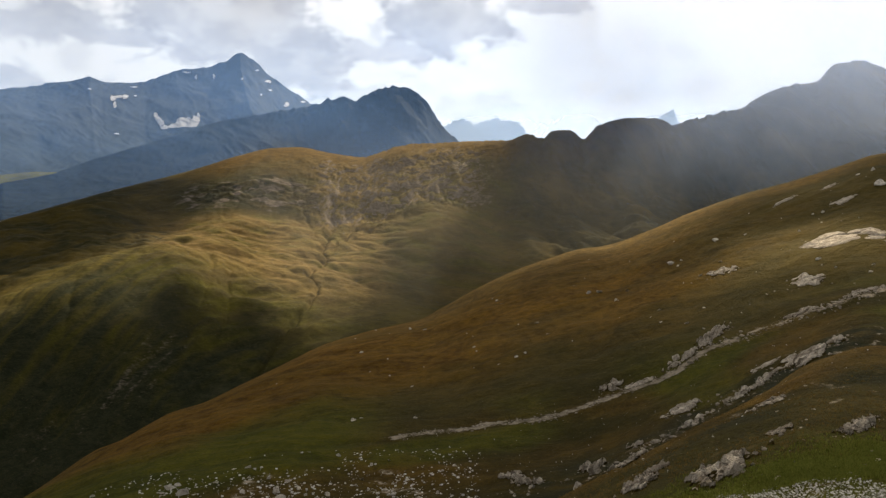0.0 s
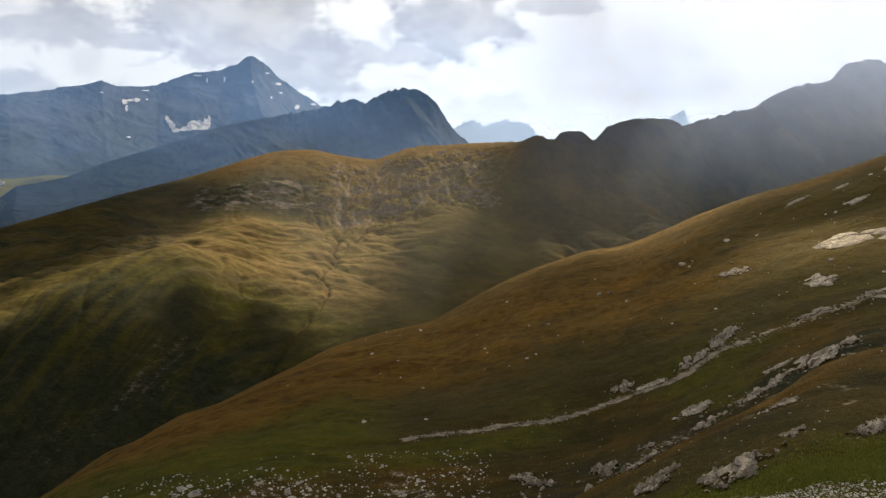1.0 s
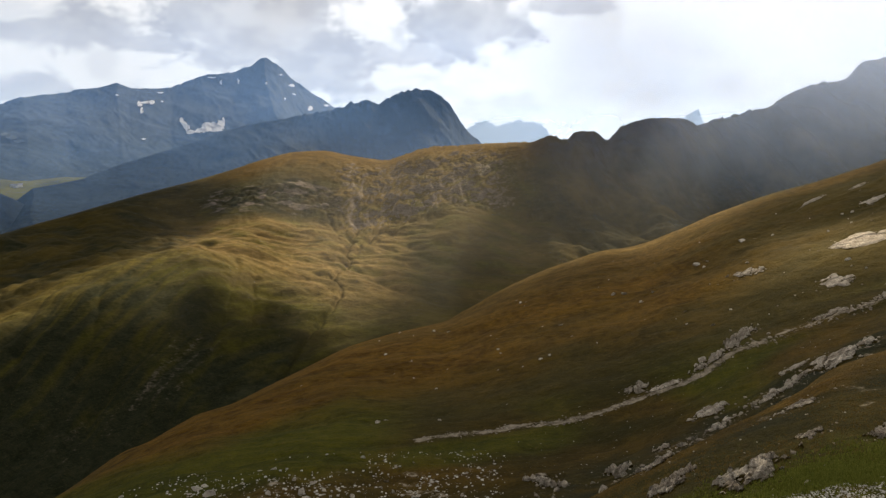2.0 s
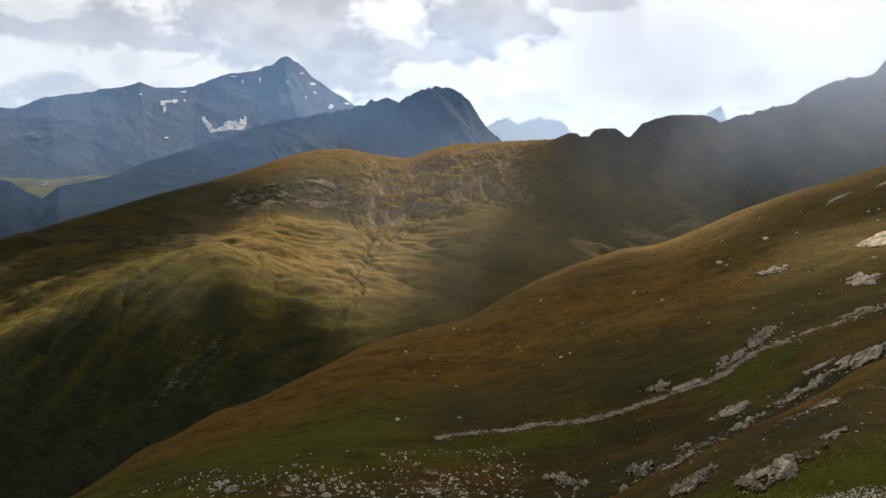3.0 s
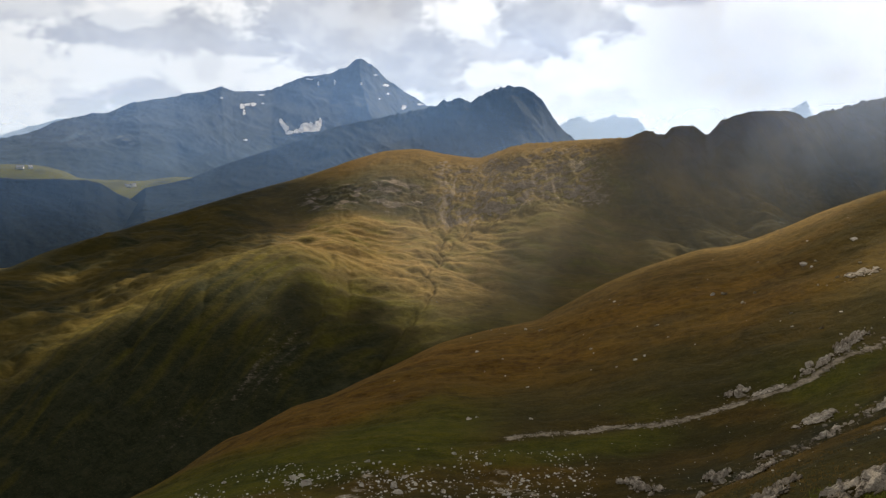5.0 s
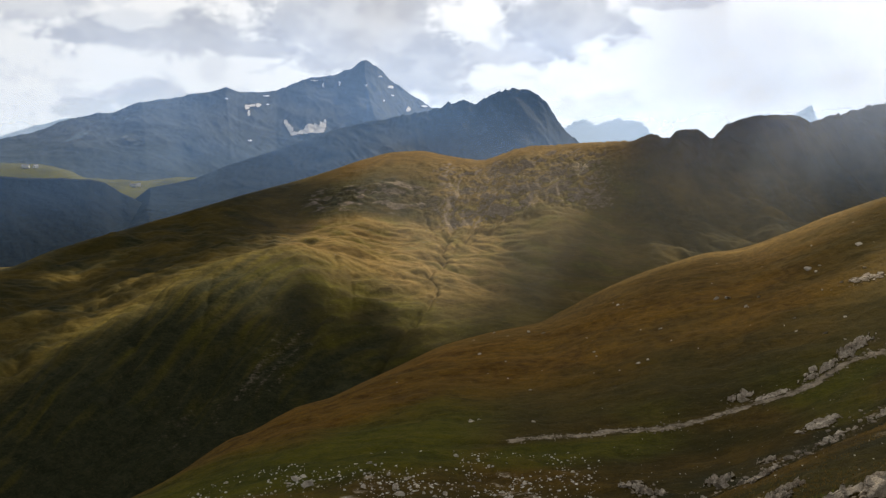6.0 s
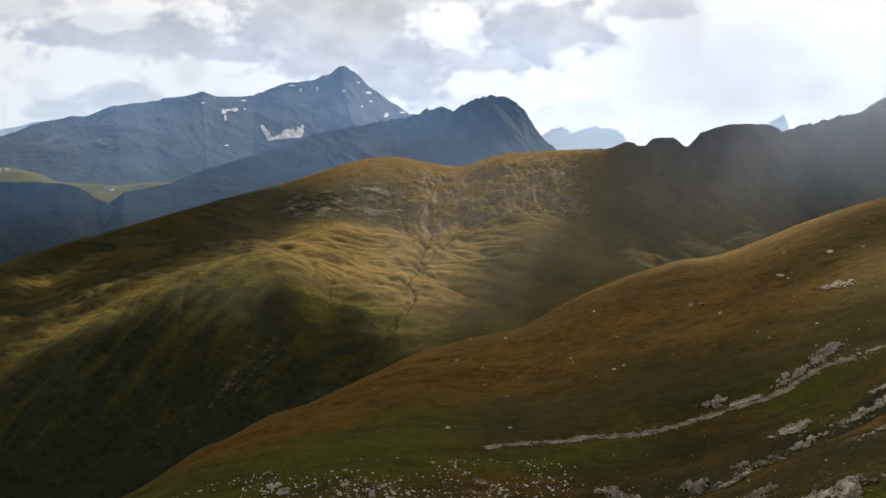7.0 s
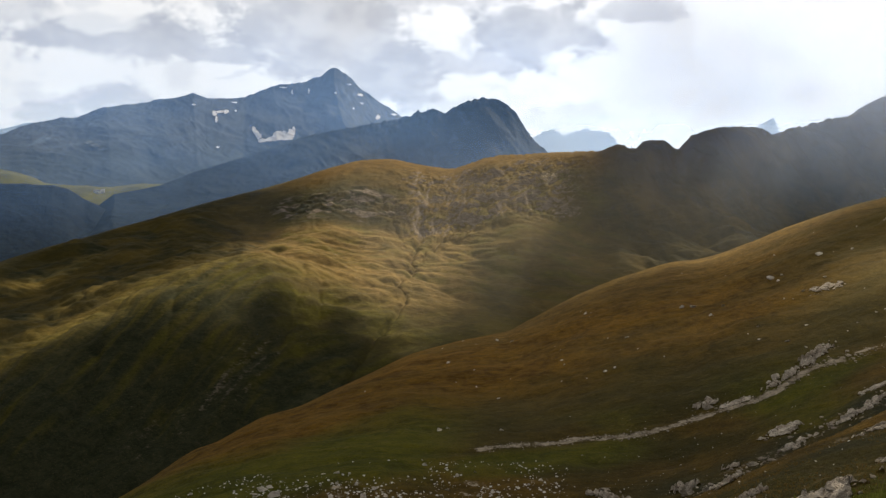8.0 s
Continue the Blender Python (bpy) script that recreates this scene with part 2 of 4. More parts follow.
VALLEY = [(-42, 430, -232), (-30, 470, -240), (-15, 560, -235), (0, 640, -225), (15, 720, -200), (31, 820, -150)]
EDGE = [(-40.7, 650, -169.1), (-36.4, 720, -156), (-31.1, 800, -138.9), (-25.5, 880, -112.4), (-20.6, 930, -105),
        (-18, 925, -113), (-15.5, 920, -127), (-10.4, 900, -149), (-4.3, 900, -166.1), (2.1, 880, -175.1), (12.1, 960, -157.2),
        (21.4, 1060, -128.9), (30.6, 1200, -80.9)]
BENCH = [(-40.4, 800, -160), (-36.2, 950, -146.9), (-30.9, 1050, -118.8), (-25.4, 1100, -102.8), (-20.5, 1150, -102.3),
         (-17.2, 1120, -101.1), (-12.9, 1120, -105.2), (-8.6, 1100, -113.5), (-4.3, 1120, -104.1), (0, 1160, -82.6),
         (6.2, 1150, -107.6), (12, 1200, -102.6), (21.3, 1320, -91.6), (30.4, 1400, -49.2)]
CREST = [(-40, 1100, -133.1), (-36.6, 1150, -118), (-31.2, 1220, -94.7), (-23.3, 1310, -52.8), (-19.1, 1350, -29.4),
         (-14.9, 1370, 0.2), (-12.7, 1370, 12.4), (-10.8, 1370, 14.5), (-8.5, 1370, 5.3), (-5.9, 1370, -3), (-4.6, 1370, 7.6),
         (-2.5, 1370, 19.6), (0, 1370, 23.3), (4.9, 1370, 27.4), (6.3, 1370, 38.2), (7.5, 1370, 30.6), (8.2, 1370, 43.7),
         (9.4, 1370, 44.7), (10.5, 1380, 29.8), (11.5, 1400, 53.6), (13.6, 1420, 66.8), (15.8, 1430, 65), (16.8, 1440, 55.8),
         (18.8, 1520, 72.4), (21.3, 1560, 88.8), (22.3, 1620, 104.6), (24.4, 1680, 140.1), (25.8, 1720, 147.4),
         (27.1, 1760, 183), (28.5, 1800, 192.6), (30, 1820, 178.5)]
CREST_BACK = [(b, r + 200, z - 90) for b, r, z in CREST]
FAR_VALLEY = [(-44, 2100, -230), (-28, 2150, -210), (0, 2100, -170), (31, 2400, -60)]
PLAIN = [(-44, 2900, 10), (-39, 2900, -1), (-36.8, 2900, -11), (-35.4, 2870, -28), (-34.3, 2850, -54), (-32.3, 2850, -67), (-30.3, 2850, -79), (-27.5, 2850, -69), (-20, 2900, -80), (0, 3000, -100), (31, 3000, -100)]
HORIZON = [(-44, 4950, 20), (0, 4950, -60), (31, 4950, -60)]
LINES = [FOOT, LAYBY, NEAR_SPUR, GULLY, SCREE, HILL_CREST, HILL_BACK, VALLEY, EDGE, BENCH, CREST, CREST_BACK, FAR_VALLEY, PLAIN, HORIZON]
ROWS_BETWEEN = [6, 70, 14, 60, 110, 8, 10, 130, 100, 140, 6, 8, 40, 12]


def loft(lines, bearing, t, rough=1.0, seed=1):
    """Points on the land: bearing in degrees, t counted in guide lines. Arrays of one shape; returns x, y, z, r."""
    rs, zs = zip(*(along(k, bearing) for k in lines))
    rs, zs = np.array(rs), np.array(zs)
    count = len(lines)
    d = np.diff(zs, axis=0) / np.diff(rs, axis=0)
    m = np.empty_like(zs)
    m[0], m[-1] = d[0], d[-1]
    m[1:-1] = np.where(d[1:] * d[:-1] > 0, 2 * d[1:] * d[:-1] / (d[1:] + d[:-1] + 1e-12), 0)
    i = np.clip(np.floor(t).astype(int), 0, count - 2)
    f = t - i
    take = lambda a, k: np.take_along_axis(a, k[None], axis=0)[0]
    r0, r1, z0, z1, m0, m1 = take(rs, i), take(rs, i + 1), take(zs, i), take(zs, i + 1), take(m, i), take(m, i + 1)
    h = r1 - r0
    r = r0 + h * f
    z = (z0 * (2 * f**3 - 3 * f**2 + 1) + m0 * h * (f**3 - 2 * f**2 + f)
         + z1 * (3 * f**2 - 2 * f**3) + m1 * h * (f**3 - f**2))
    a = np.radians(bearing)
    x, y = r * np.sin(a), r * np.cos(a)
    return x, y, z, r


def mounds(u, v, wave, seed, tall=1.0):
    """Rounded swells with creases between them, about -0.4 to 0.8; `tall` stretches them along v."""
    bend = 0.5 * grain(u / wave / 1.7, v / wave / 1.7 / tall, seed + 3)
    return 2.2 * np.abs(grain(u / wave + bend, v / wave / tall + 0.25 * u / wave, seed)) - 0.4


def swell(z, mask, u, v, layers, tall):
    """Adds mounds to z where the mask is above nought; layers: wave length, height, seed."""
    pick = mask > 1e-3
    pu, pv, weight = u[pick], v[pick], mask[pick]
    for wave, high, seed in layers:
        z[pick] += weight * high * mounds(pu, pv, wave, seed, tall)


# water-cut gullies of the far slope: (t, bearing) down the fall line, half width (degrees), depth (metres)
GULLIES = [([(9.45, -8.4), (9.28, -8.1), (9.1, -8.6), (8.83, -9.0), (8.41, -9.05), (8.12, -10.1), (7.9, -9.55), (7.71, -11.3), (7.5, -13.1), (7.2, -16)], 0.22, 6.0),
           ([(9.35, -5.8), (9.1, -6.6), (8.98, -7.1), (8.8, -8.2), (8.6, -9.0)], 0.16, 4.5),
           ([(9.6, -11.8), (9.32, -11.0), (9.15, -10.2), (8.9, -9.3)], 0.15, 2.0),
           ([(8.15, -17.1), (7.8, -17.6), (7.6, -18.3), (7.3, -21)], 0.3, 3.5),
           ([(8.0, -16.3), (7.83, -16.1), (7.7, -16.0), (7.45, -17.2)], 0.26, 3.0),
           ([(9.4, -3.6), (9.15, -4.4), (9.0, -5.8), (8.8, -7.6)], 0.14, 3.0),
           ([(7.95, -26.0), (7.7, -27.0), (7.4, -29.5)], 0.35, 3.5),
           ([(7.9, -31.0), (7.65, -32.3), (7.4, -35.0)], 0.35, 3.5)]


def land(bearing, t):
    """The ground itself: the lofted land with its roughness, gullies and rock steps."""
    x, y, z, r = loft(LINES, bearing, t)
    calm = 1 - 0.85 * np.exp(-((t - 5) / 0.3) ** 2) - 0.8 * np.exp(-((t - 10) / 0.2) ** 2) - 0.5 * np.exp(-((t - 2) / 0.2) ** 2)
    z = z + relief(x, y, r) * calm
    # trodden ledges along the near slopes
    near = step(t, 1.4, 1.8) * (1 - step(t, 4.6, 4.9))
    z += near * 0.0022 * r * grain((x * 0.45 - y) / 5 + grain(x / 20, y / 20, 92), (x + 0.45 * y) / 30, 93)
    z += near * 0.0021 * r * grain((x * 0.45 - y) / 1.9, (x + 0.45 * y) / 8, 94)
    u, v = np.radians(bearing) * 1050, r
    # shallow runnels slanting down the lower slope of the far side
    low = step(t, 6.9, 7.3) * (1 - step(t, 7.8, 8.15)) * (1 - 0.55 * step(bearing, -14, -5))
    lean = bearing - 34.0 * t
    for width, deep, seed in ((5.0, 11, 5), (2.2, 6, 25), (0.9, 2.8, 26), (0.4, 1.3, 27)):
        run = grain(lean / width + 0.9 * grain(t * 3, bearing / 6, seed), (t * 34 + bearing) / width / 3, seed)
        z -= low * deep * (np.sqrt(run * run + 0.006) - 0.3)
    # hummocks and ledges of the sunny bench, fainter in the hollow beside it
    bench = step(t, 7.75, 8.05) * (1 - step(t, 9.0, 9.2)) * (1 - 0.45 * step(bearing, -6, 0)) * (0.4 + 0.6 * step(bearing, -26, -19))
    swell(z, bench, u, v, ((120, 8.0, 31), (64, 4.2, 32), (30, 1.5, 33), (13, 0.6, 34)), 0.5)
    ledge = step(t, 8.1, 8.3) * (1 - step(t, 9.05, 9.15)) * step(bearing, -21, -17) * (1 - step(bearing, -8, -4))
    phase = (t - 8.0) * 4.6 + 0.9 * grain(bearing / 3.5, t * 2, 35) + 0.3 * grain(bearing / 1.1, t * 4, 36)
    z -= ledge * 5.5 * np.sin(2 * math.pi * phase) / (2 * math.pi)
    # the open slope beyond the edge
    upper = step(t, 8.0, 8.3) * (1 - step(t, 9.75, 9.95)) * (1 - step(bearing, -22, -18))
    swell(z, upper, u, v, ((120, 9.0, 37), (50, 4.5, 38), (20, 2.0, 39)), 0.9)
    # gullied turf and rock below the far crest
    face = step(t, 8.95, 9.15) * (1 - step(t, 9.66, 9.9)) * step(bearing, -23, -18)
    broken = face * (0.22 + 0.78 * step(bearing, -12, -7)) * (1 - 0.55 * step(bearing, 4, 9))
    swell(z, broken, u - 0.35 * v, v, ((70, 6.0, 6), (30, 4.2, 7), (13, 3.1, 8), (6, 1.8, 9)), 1.6)
    strata = face * np.exp(-((t - 9.40 + 0.012 * (bearing + 15)) / 0.10) ** 2) * (1 - step(bearing, -11, -8))
    swell(z, strata, u, v, ((46, 5.0, 14), (20, 3.6, 15), (9, 1.9, 16), (5, 1.0, 17)), 0.6)
    phase = z / 9 + 1.3 * grain(bearing / 1.6, t * 5, 45) + 0.5 * grain(bearing / 0.5, t * 12, 47)
    z -= (strata + 0.5 * broken * step(grain(u / 60, v / 40, 44), -0.1, 0.2)) * 9 * 0.6 * np.sin(2 * math.pi * phase) / (2 * math.pi)
    for line, width, deep in GULLIES:
        gt, gb = np.array(line[::-1]).T
        middle = np.interp(t, gt, gb) + 0.5 * grain(t * 9, gb[0], 41) + 0.2 * grain(t * 31, gb[0], 42)
        z -= deep * np.exp(-np.abs((bearing - middle) / width) ** 1.5) * step(t, gt[0], gt[0] + 0.2) * (1 - step(t, gt[-1] - 0.15, gt[-1]))
    # the knobbly edge of the far crest
    z += np.exp(-((t - 10) / 0.12) ** 2) * (2.4 * grain(bearing / 0.55, t, 46) + 2.2 * grain(bearing / 0.22, t, 48)) * step(bearing, -8, -4) * (1 + 1.6 * step(bearing, 15, 19))
    # ravines of the shaded ridge
    ridge = step(bearing, 4, 10) * step(t, 8.2, 8.8) * (1 - step(t, 9.75, 10.0))
    swell(z, ridge, u + 0.5 * v, v, ((170, 22, 61), (80, 12, 62), (36, 6, 63), (16, 2.6, 64)), 1.25)
    return x, y, z, r


def grid_mesh(name, x, y, z, material, wrap=False, masks=None):
    rows, cols = x.shape
    mesh = bpy.data.meshes.new(name)
    mesh.vertices.add(rows * cols)
    mesh.vertices.foreach_set("co", np.stack([x, y, z], -1).astype(np.float32).ravel())
    k = np.arange(rows * cols).reshape(rows, cols)
    right = np.roll(k, -1, 1) if wrap else k
    a, b, c, d = (k[:-1], right[:-1], right[1:], k[1:]) if wrap else (k[:-1, :-1], k[:-1, 1:], k[1:, 1:], k[1:, :-1])
    quads = np.stack([a, d, c, b], -1).reshape(-1, 4)[:, ::-1]
    mesh.loops.add(quads.size)
    mesh.loops.foreach_set("vertex_index", quads.astype(np.int32).ravel())
    mesh.polygons.add(len(quads))
    mesh.polygons.foreach_set("loop_start", np.arange(0, quads.size, 4, dtype=np.int32))
    mesh.polygons.foreach_set("use_smooth", np.ones(len(quads), bool))
    mesh.update(calc_edges=True)
    mesh.validate()
    for key, values in (masks or {}).items():
        layer = mesh.attributes.new(key, "FLOAT", "POINT")
        layer.data.foreach_set("value", values.astype(np.float32).ravel())
    mesh.materials.append(material)
    return new(name, mesh)


def slope_of(x, y, z):
    """Steepness (rise over run) on a grid of points."""
    du = [np.gradient(v, axis=1) for v in (x, y, z)]
    dv = [np.gradient(v, axis=0) for v in (x, y, z)]
    nx = du[1] * dv[2] - du[2] * dv[1]
    ny = du[2] * dv[0] - du[0] * dv[2]
    nz = du[0] * dv[1] - du[1] * dv[0]
    return np.hypot(nx, ny) / (np.abs(nz) + 1e-9)


TRACK = [(49.5, 124.9), (45.7, 124.7), (38, 118.2), (32.9, 116.1), (26.6, 115.7), (18.8, 112.1), (14.4, 111.6), (5.8, 111.7), (-0.3, 109.1), (-7, 106.6)]
TRACK_UP = [(49.7, 125.2), (54.6, 126.9), (61.2, 129.6), (66, 129.6), (72.5, 129), (79.5, 133.1), (90, 138)]


def near_line(x, y, r, points, limit):
    """Distance in metres to a line on the plan, worked out where the range is under the limit."""
    best = np.full(x.shape, 999.0)
    pick = r < limit
    px, py, d = x[pick], y[pick], np.full(int(pick.sum()), 999.0)
    for (ax, ay), (bx, by) in zip(points, points[1:]):
        ux, uy = bx - ax, by - ay
        f = np.clip(((px - ax) * ux + (py - ay) * uy) / (ux * ux + uy * uy), 0, 1)
        d = np.minimum(d, np.hypot(px - ax - f * ux, py - ay - f * uy))
    best[pick] = d
    return best


def path_mask(rock):
    return np.clip(rock, 0, 1)


def build_ground():
    seen = np.arange(-44, 34, 0.075)
    rest = np.linspace(34, 316, 90)[:-1]
    bearings = np.concatenate([seen, rest])
    ts = np.concatenate([i + np.arange(n) / n for i, n in enumerate(ROWS_BETWEEN)] + [[len(LINES) - 1.0]])
    b, t = np.meshgrid(bearings, ts)
    x, y, z, r = land(b, t)
    slope = slope_of(x, y, z)
    g = lambda w, s: grain(x / w, y / w, s)
    # brown hill, with greener strips and trodden edges along the slope
    hill = step(t + 0.10 * g(14, 13), 4.12, 4.34) * (1 - step(t, 5.6, 6.2))
    strip = grain((x * 0.5 - y) / 26, (x + 0.5 * y) / 90, 18)
    brown = np.clip(hill * (0.86 + 0.6 * strip + 0.4 * g(35, 11) - 0.6 * step(b, 12, 28) * (1 - step(t, 4.6, 4.95)) - 0.45 * step(b, 10, 26) - 0.5 * (1 - step(b, -30, -22))), 0, 1)
    brown = np.maximum(brown, step(t, 1.55, 1.8) * (1 - step(t, 2.1, 2.4)) * np.clip(0.75 + 0.8 * g(9, 19), 0, 1))
    brown = np.maximum(brown, step(t, 2.6, 3.0) * (1 - step(t, 3.9, 4.1)) * np.clip(0.30 + 0.9 * g(16, 20), 0, 0.8))
    brown = np.maximum(brown, 0.75 * step(t, 9.55, 9.8) * (1 - step(t, 10.3, 10.6)) * step(b, -20, -15) * (1 - step(b, 4, 8)))
    brown = np.maximum(brown, 0.4 * step(t, 9.05, 9.3) * (1 - step(t, 9.6, 9.8)) * step(b, -15, -11) * (1 - step(b, -4, 2)))
    patchy = step(g(22, 12), -0.15, 0.25)
    lush = 0.95 * step(t, 3.35, 3.7) * (1 - step(t, 3.95, 4.15)) * patchy
    lush = np.maximum(lush, 0.95 * (1 - step(b, -10, -2)) * step(t, 3.6, 3.9) * (1 - step(t + 0.10 * g(14, 13), 4.16, 4.36 + 0.5 * (1 - step(b, -30, -20)))))
    lush = np.maximum(lush, (1 - step(t + 0.12 * g(4, 34), 1.2, 1.34)))
    u, v = np.radians(b) * 1050, r
    m = lambda w, s, tall=0.6: grain(u / w, v / w / tall + 0.3 * u / w, s)
    # tan hill crest, brightened in colour for the grazing sun on it
    straw_sun = 0.7 * np.exp(-((t - 4.93) / 0.22) ** 2) * (t < 5.4) * step(b, -8, 2) * (1 - step(b, 16, 24)) * np.clip(0.8 + 0.8 * strip, 0, 1)
    # far slope: green below; sun painted gold on the bench, heath and painted shade beyond the edge
    slant = grain((b - 34.0 * t) / 2.2, (t * 34 + b) / 7, 55) + 0.6 * grain((b - 34.0 * t) / 0.8, (t * 34 + b) / 3, 56)
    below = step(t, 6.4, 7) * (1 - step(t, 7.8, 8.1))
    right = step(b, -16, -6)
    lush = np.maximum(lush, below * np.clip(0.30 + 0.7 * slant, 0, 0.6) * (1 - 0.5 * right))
    # extra dark to the left and lower down paints the slope's shade
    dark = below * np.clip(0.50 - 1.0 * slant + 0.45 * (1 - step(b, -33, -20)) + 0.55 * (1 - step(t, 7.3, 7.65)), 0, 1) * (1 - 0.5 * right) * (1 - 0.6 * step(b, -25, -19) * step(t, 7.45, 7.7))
    # dark patches paint the shaded relief of the ridge
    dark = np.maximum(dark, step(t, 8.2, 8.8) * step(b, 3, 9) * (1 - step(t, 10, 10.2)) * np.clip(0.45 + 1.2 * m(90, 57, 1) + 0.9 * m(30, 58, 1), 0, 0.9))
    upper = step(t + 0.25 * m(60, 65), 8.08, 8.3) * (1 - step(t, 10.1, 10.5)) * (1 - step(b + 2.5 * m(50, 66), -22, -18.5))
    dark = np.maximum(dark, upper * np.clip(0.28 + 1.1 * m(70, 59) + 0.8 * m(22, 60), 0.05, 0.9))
    strata = np.exp(-((t - 9.38 + 0.012 * (b + 15)) / 0.19) ** 4) * step(b, -21, -18) * (1 - step(b + 2 * m(30, 82, 1), -12, -8))
    dark = np.maximum(dark, strata * np.clip(0.7 + 1.1 * m(25, 67, 0.4), 0, 0.92))
    # gold grass laid where the sun falls: the bench, then the edge band
    straw_sun += step(t, 7.72, 8.0) * (1 - step(t, 9.08, 9.3)) * step(b, -24, -20) * (1 - step(b, -6.5, -2)) * np.clip(0.8 + 0.8 * m(60, 14) + 0.5 * m(20, 68), 0, 1)
    edge = np.exp(-((t - 7.99) / 0.14) ** 2) * (1 - step(b, -22, -18)) * np.clip(0.75 + 0.9 * m(45, 69) + 0.9 * m(16, 70), 0, 1)
    straw_sun = np.maximum(straw_sun, 0.75 * edge)
    lush = np.maximum(lush, 0.55 * edge)
    lush = np.maximum(lush, np.clip(0.1 + 0.9 * m(40, 71), 0, 0.6) * step(t, 8, 8.3) * (1 - step(t, 9.4, 9.7)) * step(b, -22, -18) * (1 - step(b, 4, 9)))
    straw_sun = np.maximum(straw_sun, step(t, 9.0, 9.2) * (1 - step(t, 9.7, 9.95)) * step(b, -14, -9) * (1 - step(b, 0, 6)) * np.clip(0.25 + 0.8 * m(30, 72, 1), 0, 0.8))
    straw_sun = np.maximum(straw_sun, 0.35 * step(t, 7.6, 8.2) * (1 - step(t, 9.0, 9.3)) * step(b, -5, 0) * (1 - step(b, 6, 11)) * np.clip(0.6 + m(50, 73), 0, 1))
    # gully behind the spur: dark plants plus its shade, painted in
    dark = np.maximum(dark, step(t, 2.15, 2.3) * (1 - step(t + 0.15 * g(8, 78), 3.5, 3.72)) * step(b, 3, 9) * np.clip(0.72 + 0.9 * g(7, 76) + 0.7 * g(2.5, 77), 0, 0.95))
    dark = np.maximum(dark, step(t, 1.42, 1.5) * (1 - step(t, 1.72, 1.8)) * step(b, 12, 17) * np.clip(0.1 + 1.3 * g(3.5, 79), 0, 0.7))
    # spur crest brightened in colour as if sunlit, to stand off the gully
    straw_sun = np.maximum(straw_sun, 0.38 * np.exp(-((t - 1.93) / 0.13) ** 2) * step(b, 2, 9) * np.clip(0.9 + 0.8 * g(6, 80), 0, 1))
    # meadows of the far valley floor, cut by a pale stream bed
    floor = step(t, 12.2, 12.6) * (1 - step(t, 13.1, 13.4)) * (1 - step(b, -27, -24))
    lush = np.maximum(lush, 0.85 * floor)
    straw_sun = np.maximum(straw_sun, 0.2 * floor * step(g(60, 22), -0.1, 0.2))
    dark = np.maximum(dark, 0.5 * floor * step(g(80, 60), 0.0, 0.25))
    # bare rock: crags under the far crest, slanting scree on the shaded slope
    crag = 0.72 * strata * step(m(40, 74, 0.35) + 0.6 * m(14, 75, 0.4), -0.15, 0.35)
    crag = np.maximum(crag, step(slope + 0.5 * m(45, 23, 1) + 0.4 * m(15, 28, 1), 0.42, 1.05) * step(t, 9.0, 9.2) * 0.74 * (1 - step(t, 9.85, 9.98)) * step(b, -13, -8) * (1 - 0.75 * step(b, 1, 5)))
    streak = grain((b - 34.0 * t) / 1.0, (t * 34 + b) / 6, 51) + 0.6 * grain((b - 34.0 * t) / 0.35, (t * 34 + b) / 2, 52)
    bare = np.exp(-(((b + 22.3) - 16 * (t - 7.45)) / 3.2) ** 2 - ((t - 7.45) / 0.16) ** 2) + 0.6 * np.exp(-((b + 30) / 3.5) ** 2 - ((t - 7.4) / 0.15) ** 2)
    crag = np.maximum(crag, 0.40 * step(streak + 0.6 * bare, 0.0, 0.9) * np.clip(bare + 0.25, 0, 1) * step(t, 6.8, 7.0) * (1 - step(t, 7.6, 7.8)))
    rock = np.zeros_like(crag)
    rock = np.maximum(rock, 0.55 * np.exp(-((b - 1.4) / 1.6) ** 2 - ((t - 9.5) / 0.16) ** 2) * step(grain((b - 5 * t) / 0.5, t * 3, 30), -0.2, 0.2))
    # the track and its rubble, the pale stony mound, the gully bed
    path = near_line(x, y, r, TRACK, 320)
    rock = np.maximum(rock, 0.8 * np.exp(-(path / (1.3 + 0.9 * g(9, 24))) ** 2))
    path = near_line(x, y, r, TRACK_UP, 320)
    rock = np.maximum(rock, 0.72 * np.exp(-(path / (2.2 + 1.8 * g(7, 25))) ** 2) * step(g(3, 29), -0.45, 0.1))
    rock = np.maximum(rock, 0.62 * np.exp(-((t - 2.95) / 0.3) ** 2) * step(g(4.5, 17), 0.0, 0.25) * step(b, 4, 12))
    rock = np.maximum(rock, 0.4 * step(t, 2.6, 3.0) * (1 - step(t, 3.7, 3.95)) * (1 - step(b, -2, 4)) * step(g(5, 26), -0.15, 0.3))
    rock = np.maximum(rock, 0.42 * step(t, 2.4, 2.8) * (1 - step(t, 3.5, 3.8)) * step(b, 6, 14) * step(g(2.2, 35), -0.05, 0.25))
    rock = np.maximum(rock, 0.4 * step(t, 1.3, 1.45) * (1 - step(t, 1.7, 1.85)) * step(b, 12, 18) * step(g(1.4, 36), 0.05, 0.3))
    gravel = 1 - step(y + 0.14 * x + 0.5 * g(2.0, 27), 20.3, 20.6)
    gravel *= step(x, 5.5, 7.0) * step(18.0 - r + (x - 8) * 0.8, -0.6, 0.2)
    lush = np.clip(lush - 0.55 * path_mask(rock), 0, 1)
    ob = grid_mesh("ground", x, y, z, GROUND, True, {"brown": brown, "lush": lush, "straw_sun": straw_sun, "rock": rock, "gravel": gravel, "crag": crag, "heath_shade": dark})
